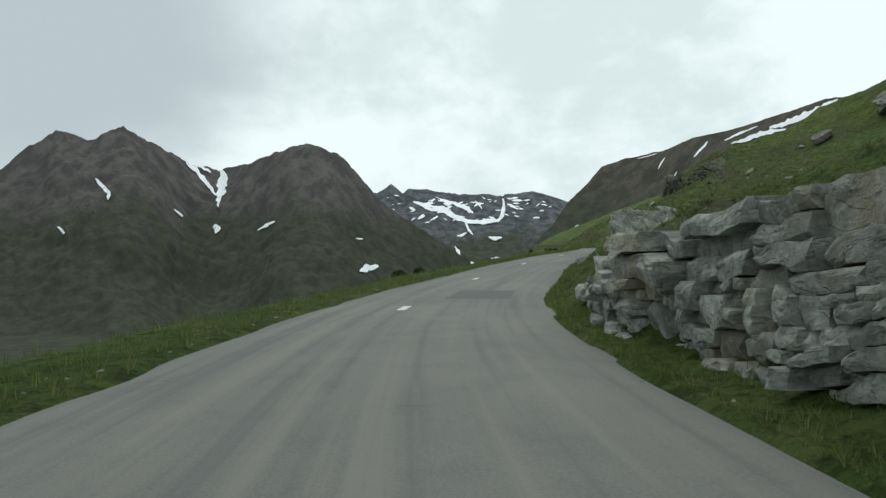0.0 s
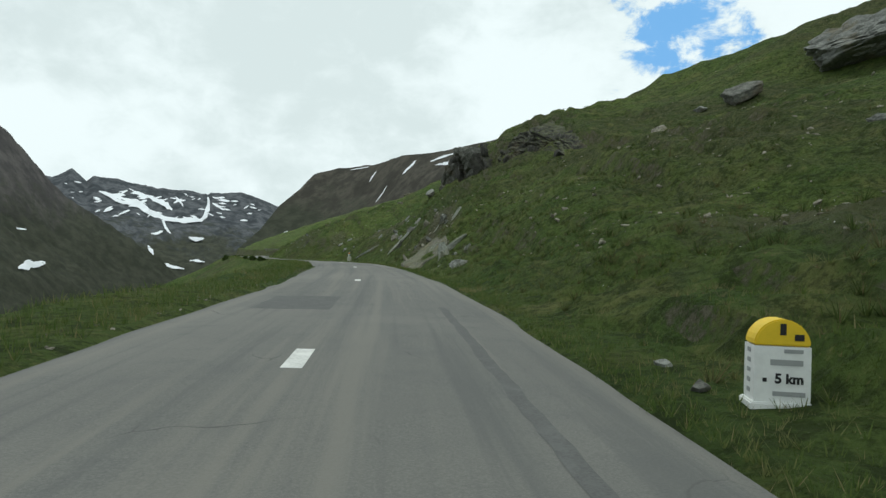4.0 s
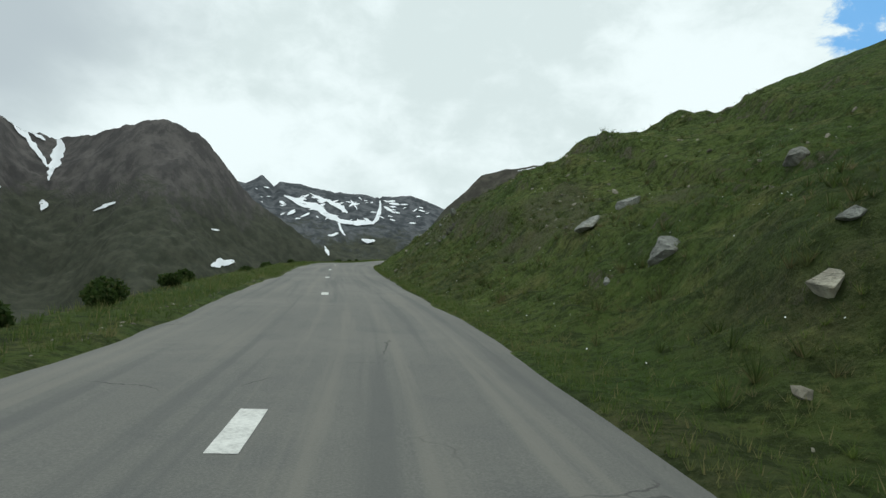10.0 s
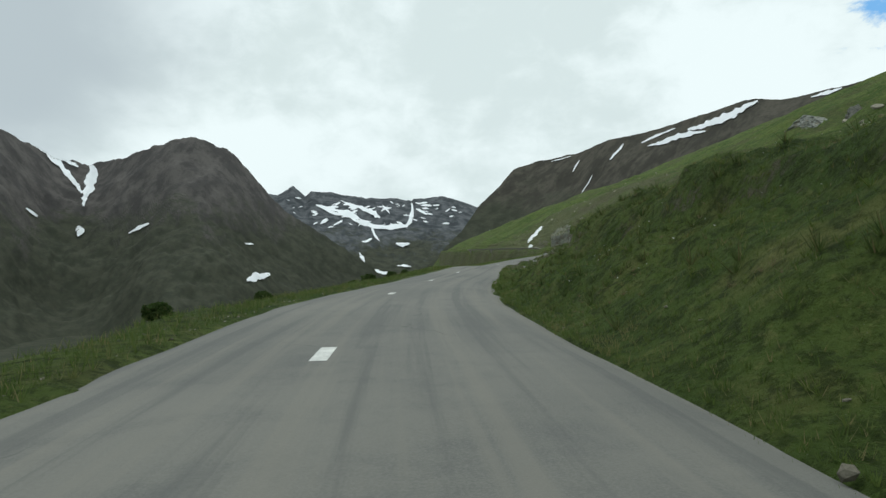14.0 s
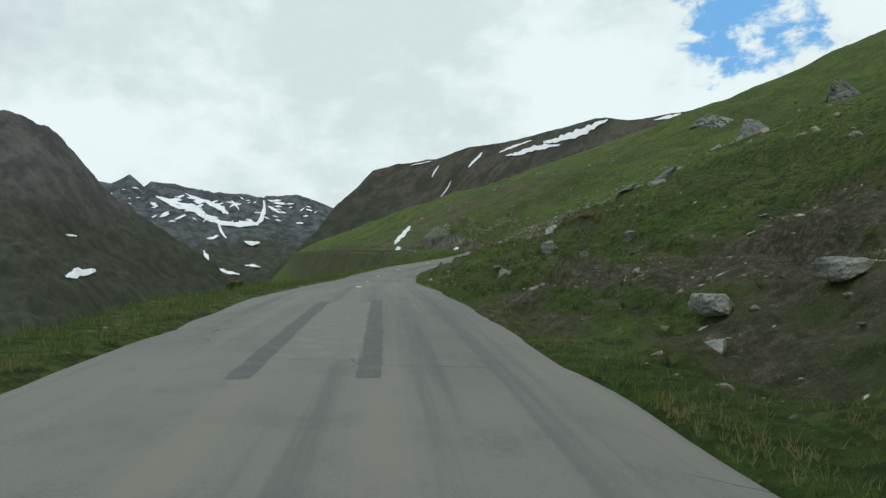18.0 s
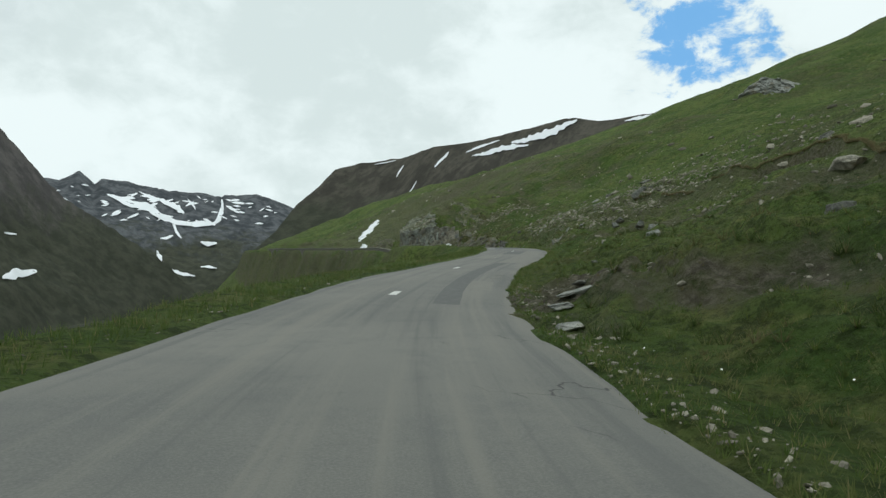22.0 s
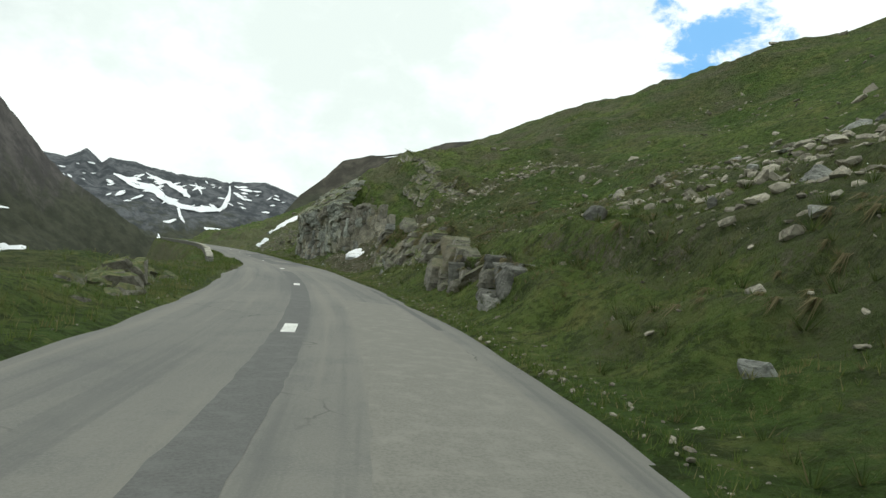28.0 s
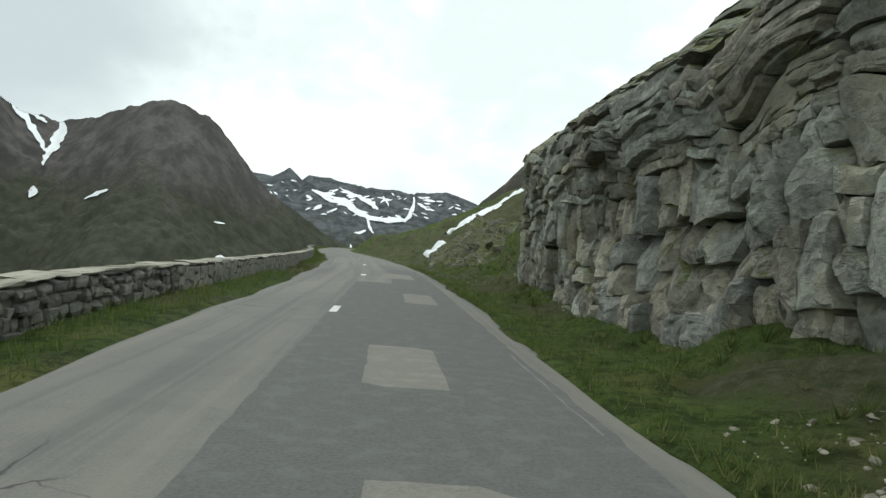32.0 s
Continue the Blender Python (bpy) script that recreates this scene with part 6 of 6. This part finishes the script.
# ---- snow left by the road ----
k = Mat("dirty_snow", 0.75, 0.3)
beds = k.noise(2.2, 6, 0.7, k.scaled((0.7, 0.7, 4.0)))
c = k.mix(k.step(beds, 0.45, 0.68), (0.80, 0.82, 0.83, 1), (0.52, 0.52, 0.50, 1))
c = k.mix(k.step(k.noise(9.0, 6, 0.75), 0.56, 0.70, 0.0, 0.6), c, (0.30, 0.26, 0.20, 1))
SNOW_DIRTY = k.done(c, k.math("ADD", beds, k.noise(5.0, 6, 0.7)), 0.05, 0.9)
ICE_DIRTY = plain("grey_ice", (0.56, 0.57, 0.56, 1), 0.6, 0.45, 5.0, 0.03)
R = np.array(turn_to(394.0, -0.45, -0.06))
snow = tagged(new("snow_drift"), "melting dirty-white snow block on the rubble bank", "snow")
snow.location = spot(393.6, 4.9, -0.02)
for name, wide, lift, mat, seed, note in (("upper_layer", (1.75, 0.58, 0.31), 0.10, SNOW_DIRTY, 881, ""), ("lower_layer", (1.45, 0.56, 0.24), -0.22, ICE_DIRTY, 889, "grey ice under the snow")):
    V, F = BALLS[5]
    V = np.sign(V) * np.abs(V) ** 0.72 * np.array(wide)
    V = V * (1 + 0.38 * fbm(V[:, 0] * 1.3 + 4, V[:, 1] * 1.1 + V[:, 2] * 0.8, 3, seed)[:, None])
    V[:, 2] *= np.interp(V[:, 0], (-1.8, -0.6, 0.6, 1.8), (0.6, 0.9, 1.15, 0.7))
    V[:, 1] += 0.06 * np.sin(V[:, 2] * 9 + V[:, 0] * 2) + 0.09 * fbm(V[:, 0] * 3, V[:, 2] * 6, 3, seed + 1)
    V[:, 2] += lift + 0.07 * fbm(V[:, 0] * 3.3, V[:, 1] * 4 + V[:, 2] * 3, 3, seed + 2)
    link(name, soup(name, V @ R.T, F, True), mat, snow, note)


def ground_snow(run, seed, label):
    run = np.array(run, float)
    n = 60
    c = np.linspace(0, len(run) - 1, n)
    s, u, w = (np.interp(c, np.arange(len(run)), run[:, k]) for k in range(3))
    ds, du = np.gradient(s), np.gradient(u)
    l = np.hypot(ds, du)
    q = np.linspace(-1, 1, 15)
    taper = np.sin(np.linspace(0.1, math.pi - 0.1, n)) ** 0.4
    wob = 1 + 0.9 * np.stack([vnoise(np.arange(n) * 0.35, q[k] * 0 + np.sign(q[k]) * 5, seed) for k in range(15)], 1)
    off = q[None, :] * (w * taper)[:, None] * wob
    S, U = s[:, None] - (du / l)[:, None] * off, u[:, None] + (ds / l)[:, None] * off
    P = surface(S, U)
    P[..., 2] += 0.5 * (1 - q[None, :] ** 2) ** 0.5 - 0.12
    return link("snow_patch", grid_mesh("snow_patch", P, True, True), SNOW, None, label, "snow")


ground_snow(((464, 8.5, 0.7), (470, 12, 1.5), (478, 17, 2.0), (486, 22, 1.6), (490, 25, 0.7)), 891, "long white snow patch on the far slope")
ground_snow(((449, 4.8, 0.5), (452, 5.4, 0.8), (455, 6.2, 0.5)), 893, "small white snow patch by the road")


# ---- shrubs on the outer verge ----
SHRUB = grass_material("shrub_leaves", (0.030, 0.055, 0.014, 1), (0.060, 0.092, 0.024, 1), (0.085, 0.10, 0.035, 1))
TWIG = plain("twigs", (0.10, 0.075, 0.05, 1), 0.9, 0.3, 20)


def shrub(s, u, size, seed):
    rg = np.random.RandomState(seed)
    ob = tagged(new("shrub"), "low dark green rounded shrub on the outer verge", "shrub", "shrubs on the verge")
    ob.location = spot(s, u)
    n = 900
    p = rg.normal(size=(n, 3))
    p = p / np.linalg.norm(p, axis=1)[:, None] * rg.uniform(0.55, 1.0, (n, 1)) ** 0.6
    p = p * (1 + 0.5 * vnoise(p[:, 0] * 2.5 + seed, p[:, 1] * 2.5 + p[:, 2] * 2, seed)[:, None])
    p = p * np.array([size * 0.6, size * 0.6, size * 0.42]) + np.array([0, 0, size * 0.34])
    p = p[p[:, 2] > 0.02]
    a = rg.normal(size=p.shape)
    a = a / np.linalg.norm(a, axis=1)[:, None]
    c = np.cross(a, rg.normal(size=p.shape))
    c = c / np.linalg.norm(c, axis=1)[:, None]
    l = 0.055 * size + 0.03
    V = np.stack([p - a * l, p + c * l * 0.45, p + a * l, p - c * l * 0.45], 1).reshape(-1, 3)
    link("crown", soup("crown", V, np.arange(len(V)).reshape(-1, 4)), SHRUB, ob)
    tv, tf = [], []
    for k in range(9):
        d = rg.normal(size=3) * 0.5 + (0, 0, 0.8)
        e = d / np.linalg.norm(d) * size * 0.45
        x = np.cross(d, (0, 1, 0.3))
        x = x / np.linalg.norm(x) * 0.02
        base = len(tv)
        tv += [-x, x, e + x * 0.3, e - x * 0.3]
        tf.append((base, base + 1, base + 2, base + 3))
    link("stems", soup("stems", np.array(tv), np.array(tf)), TWIG, ob)


for k, (s, u, z) in enumerate(((136, -5.6, 1.1), (139.5, -5.2, 0.9), (142, -5.9, 1.3), (146, -5.4, 0.9), (150, -5.8, 1.0), (131, -5.8, 0.8), (178, -6.0, 1.2), (172, -6.6, 1.4), (216, -5.9, 1.2), (213.5, -6.2, 0.9), (222, -5.7, 1.0), (226, -5.5, 0.7), (199, -6, 0.9),
                          (251, -6.2, 1.2), (34, -6.3, 1.2), (36.5, -6.0, 0.8), (190, -5.7, 0.9))):
    shrub(s, u, z * 0.62, 700 + k)


# ---- loose stones, grass, flowers ----
def stones_at(name, S, U, sizes, mat, seed, label):
    rg = np.random.RandomState(seed)
    P = surface(S, U)
    V0, F0 = BALLS[1]
    n = len(S)
    a, b, c = rg.uniform(0, 6.28, n), rg.normal(0, 0.35, n), rg.normal(0, 0.35, n) - 0.3
    one, nil = np.ones(n), np.zeros(n)
    Ra = np.stack([np.cos(a), -np.sin(a), nil, np.sin(a), np.cos(a), nil, nil, nil, one], 1).reshape(n, 3, 3)
    Rb = np.stack([one, nil, nil, nil, np.cos(b), -np.sin(b), nil, np.sin(b), np.cos(b)], 1).reshape(n, 3, 3)
    Rc = np.stack([np.cos(c), nil, np.sin(c), nil, one, nil, -np.sin(c), nil, np.cos(c)], 1).reshape(n, 3, 3)
    R = Rc @ Rb @ Ra
    V = np.sign(V0) * np.abs(V0) ** 0.8
    V = V[None] * rg.uniform(0.65, 1.2, (n, len(V0), 1)) * (rg.uniform(0.5, 1.0, (n, 1, 3)) * np.array([1.25, 0.8, 0.5]) * sizes[:, None, None])
    V = np.einsum("nij,nvj->nvi", R, V) + P[:, None, :] + np.array([0, 0, 1.0]) * (sizes * 0.02)[:, None, None]
    F = (F0[None] + (np.arange(n) * len(V0))[:, None, None]).reshape(-1, 3)
    return link(name, soup(name, V.reshape(-1, 3), F), mat, None, label, "stones", "", "stuff")


def stone_stuff(name, a, b):
    k = Mat(name, 0.9, 0.2)
    c = k.mix(k.island(), a, b)
    c = k.mix(k.math("MULTIPLY", k.step(k.noise(9.0, 5, 0.7), 0.4, 0.65), 0.6), c, tuple(x * 0.5 for x in a[:3]) + (1,))
    return k.done(c, k.noise(14.0, 5, 0.7), 0.03, 0.8)


PALE_STONES = stone_stuff("pale_stones", (0.150, 0.138, 0.105, 1), (0.400, 0.372, 0.290, 1))
rg = np.random.RandomState(4242)
n = 9000
S = 300 + 100 * rg.beta(2.3, 1.1, n)
U = 4.5 + rg.gamma(2.2, 6.5, n)
keep = (vnoise(S / 9, U / 5, 951) + 0.5 * rg.rand(n) > 0.12) & ((S < 374) | (S > 391) | (rg.rand(n) < 0.15))
stones_at("scree_stones", S[keep], U[keep], 0.05 + 0.26 * rg.rand(keep.sum()) ** 3.0 + 0.05 * rg.rand(keep.sum()), PALE_STONES, 952, "pale scree stones scattered over the hillside grass")
rx = np.random.RandomState(977)
S, U = rx.uniform(339, 367, 3600), 7 + rx.gamma(2.6, 4.6, 3600)
keep = vnoise(S / 7, U / 4, 954) + 0.6 * rx.rand(3600) > 0.2
stones_at("scree_stones", S[keep], U[keep], 0.06 + 0.32 * rx.rand(keep.sum()) ** 3, PALE_STONES, 982, "pale flat scree stones among grass below the turf edge")
n = 3400
S = np.r_[rg.uniform(252, 294, 900), rg.uniform(386, 404, 1300), rg.uniform(335, 392, 800), rg.normal(292, 1.6, 400)]
U = np.r_[2.2 + np.abs(rg.normal(0, 0.35, 900)), 2.5 + np.abs(rg.normal(0, 1.7, 1300)), 2.2 + np.abs(rg.normal(0, 0.4, 800)), rg.normal(4.0, 0.8, 400)]
stones_at("verge_gravel", S, U, 0.015 + 0.06 * rg.rand(n) ** 2.5, PALE_STONES, 953, "pale broken gravel along the road verge")
n = 5200
S, U = rg.uniform(-5, 300, n), 2.4 + rg.gamma(1.6, 5.5, n)
keep = vnoise(S / 14, U / 6, 955) > 0.02
stones_at("hillside_stones", S[keep], U[keep], 0.04 + 0.17 * rg.rand(keep.sum()) ** 3.5, PALE_STONES, 956, "small grey stones in the hillside grass")
n = 900
S, U = rg.uniform(150, 540, n), 18 + rg.gamma(1.6, 22, n)
keep = (vnoise(S / 30, U / 18, 958) > -0.05) & (U < 160)
stones_at("slope_rocks", S[keep], U[keep], 0.18 + 0.8 * rg.rand(keep.sum()) ** 3, PALE_STONES, 959, "grey rocks strewn over the upper slope")
S, U = rg.uniform(-5, 400, 700), -3.55 - np.abs(rg.normal(0, 0.35, 700))
stones_at("verge_gravel", S, U, 0.02 + 0.04 * rg.rand(700), PALE_STONES, 957, "fine gravel along the outer road edge")


def sward(name, S, U, h0, h1, mat, seed, blades, label, lean=0.55, width=0.03):
    return link(name, tufts(name, surface(S, U) - (0, 0, 0.02), h0, h1, seed, blades, width, lean), mat, None, label, "grass", "", "stuff")


CUSHION = grass_material("cushion_blades", (0.036, 0.062, 0.016, 1), (0.092, 0.118, 0.034, 1), (0.140, 0.122, 0.058, 1))
TUSSOCK = grass_material("tussock_blades", (0.075, 0.120, 0.022, 1), (0.140, 0.175, 0.045, 1), (0.20, 0.185, 0.085, 1))
n = 150000
S, U = rg.uniform(-10, 445, n), 2.3 + rg.gamma(1.3, 4.4, n)
keep = (vnoise(S / 2.2, U / 1.6, 961) > -0.30 + 0.25 * vnoise(S / 17, U / 9, 962)) & (soil_at(S, U) < 0.35 * (1 + rg.rand(n)))
sward("grass", S[keep], U[keep], 0.05, 0.15, GRASS, 963, 5, "short green alpine grass on the bank", 0.8, 0.012)
n = 24000
S = rg.uniform(-10, 445, n)
U = edge_r(S) - 0.05 + np.abs(rg.normal(0, 0.4, n))
sward("verge_grass", S, U, 0.05, 0.15, GRASS, 964, 5, "green grass fringe along the road edge", 0.7, 0.012)
n = 40000
S = rg.uniform(-10, 560, n)
U = edge_l(S) - 0.10 - rg.gamma(1.5, 0.9, n)
sward("verge_grass", S, U, 0.07, 0.24, GRASS, 965, 5, "tall green grass on the outer verge", 0.6, 0.012)
n = 17000
S, U = rg.uniform(-5, 440, n), 2.7 + rg.gamma(1.7, 4.4, n)
keep = (vnoise(S / 3.1, U / 1.9, 977) > 0.0) & (soil_at(S, U) < 0.6)
sward("grass_tussock", S[keep], U[keep], 0.07, 0.18, TUSSOCK, 978, 22, "bright green grass tussocks on the bank", 1.1, 0.008)
n = 15000
S, U = rg.uniform(-5, 440, n), 2.7 + rg.gamma(1.9, 3.6, n)
keep = (vnoise(S / 1.3, U / 1.0, 991) > -0.05) & (soil_at(S, U) < 0.7 * rg.rand(n) + 0.2)
sward("grass_cushion", S[keep], U[keep], 0.14, 0.32, CUSHION, 992, 26, "dark green grass cushions on the rough bank", 1.0, 0.010)
n = 24000
S, U = rg.uniform(-5, 440, n), 2.6 + rg.gamma(1.7, 4.6, n)
f = sod(S, U)
keep = (vnoise(S / 4, U / 2.2, 967) > 0.25) | ((f > 0.10) & (f < 0.26))
sward("straw_tussock", S[keep], U[keep], 0.05, 0.13, DRY, 968, 22, "straw-coloured tussocks hanging on the bank", 1.3, 0.006)
n = 2600
S = rg.uniform(255, 352, n)
U = scarp(S) + 0.22 + 0.12 * rg.rand(n)
keep = scarp_high(S) > 0.3
sward("scarp_grass", S[keep], U[keep], 0.12, 0.30, DRY, 983, 18, "dry grass hanging over the turf edge", 1.3, 0.012)
n = 2200
S, U = np.r_[rg.uniform(372, 398, 1500), rg.uniform(340, 372, 700)], np.r_[5.5 + rg.gamma(1.6, 2.6, 1500), 4.2 + rg.gamma(1.5, 2.2, 700)]
keep = vnoise(S / 2.1, U / 1.3, 985) > 0.05
ax, ay = around(S[keep], U[keep] - 1)
bx, by = around(S[keep], U[keep])
link("hanging_grass", tufts("hanging_grass", surface(S[keep], U[keep]), 0.15, 0.45, 986, 30, 0.008, 1.0, np.stack([ax - bx, ay - by], 1)), DRY, None, "long withered grass hanging down the steep bank", "grass", "", "stuff")
PETAL = plain("petals", (0.78, 0.78, 0.74, 1), 0.8, 0.1)
n = 26000
S, U = rg.uniform(0, 404, n), 2.5 + rg.gamma(2.0, 4.0, n)
keep = soil_at(S, U) > 0.15 + 0.5 * rg.rand(n)
stones_at("soil_stones", S[keep], U[keep], 0.02 + 0.11 * rg.rand(keep.sum()) ** 3, PALE_STONES, 981, "broken pale stones on bare brown soil")
n = 3200
S, U = rg.uniform(60, 420, n), 2.6 + rg.gamma(1.6, 3.2, n)
keep = vnoise(S / 11, U / 6, 971) > 0.05
P = surface(S[keep], U[keep]) + (0, 0, 0.16)
k = len(P)
a = rg.uniform(0, 6.28, k)
d = np.stack([np.cos(a), np.sin(a), 0.3 + 0 * a], 1) * 0.014
e = np.stack([-np.sin(a), np.cos(a), 0.6 + 0 * a], 1) * 0.014
V = np.stack([P - d, P + e, P + d, P - e], 1).reshape(-1, 3)
link("flowers", soup("flowers", V, np.arange(len(V)).reshape(-1, 4)), PETAL, None, "tiny white wild flowers in the grass", "flowers", "", "stuff")
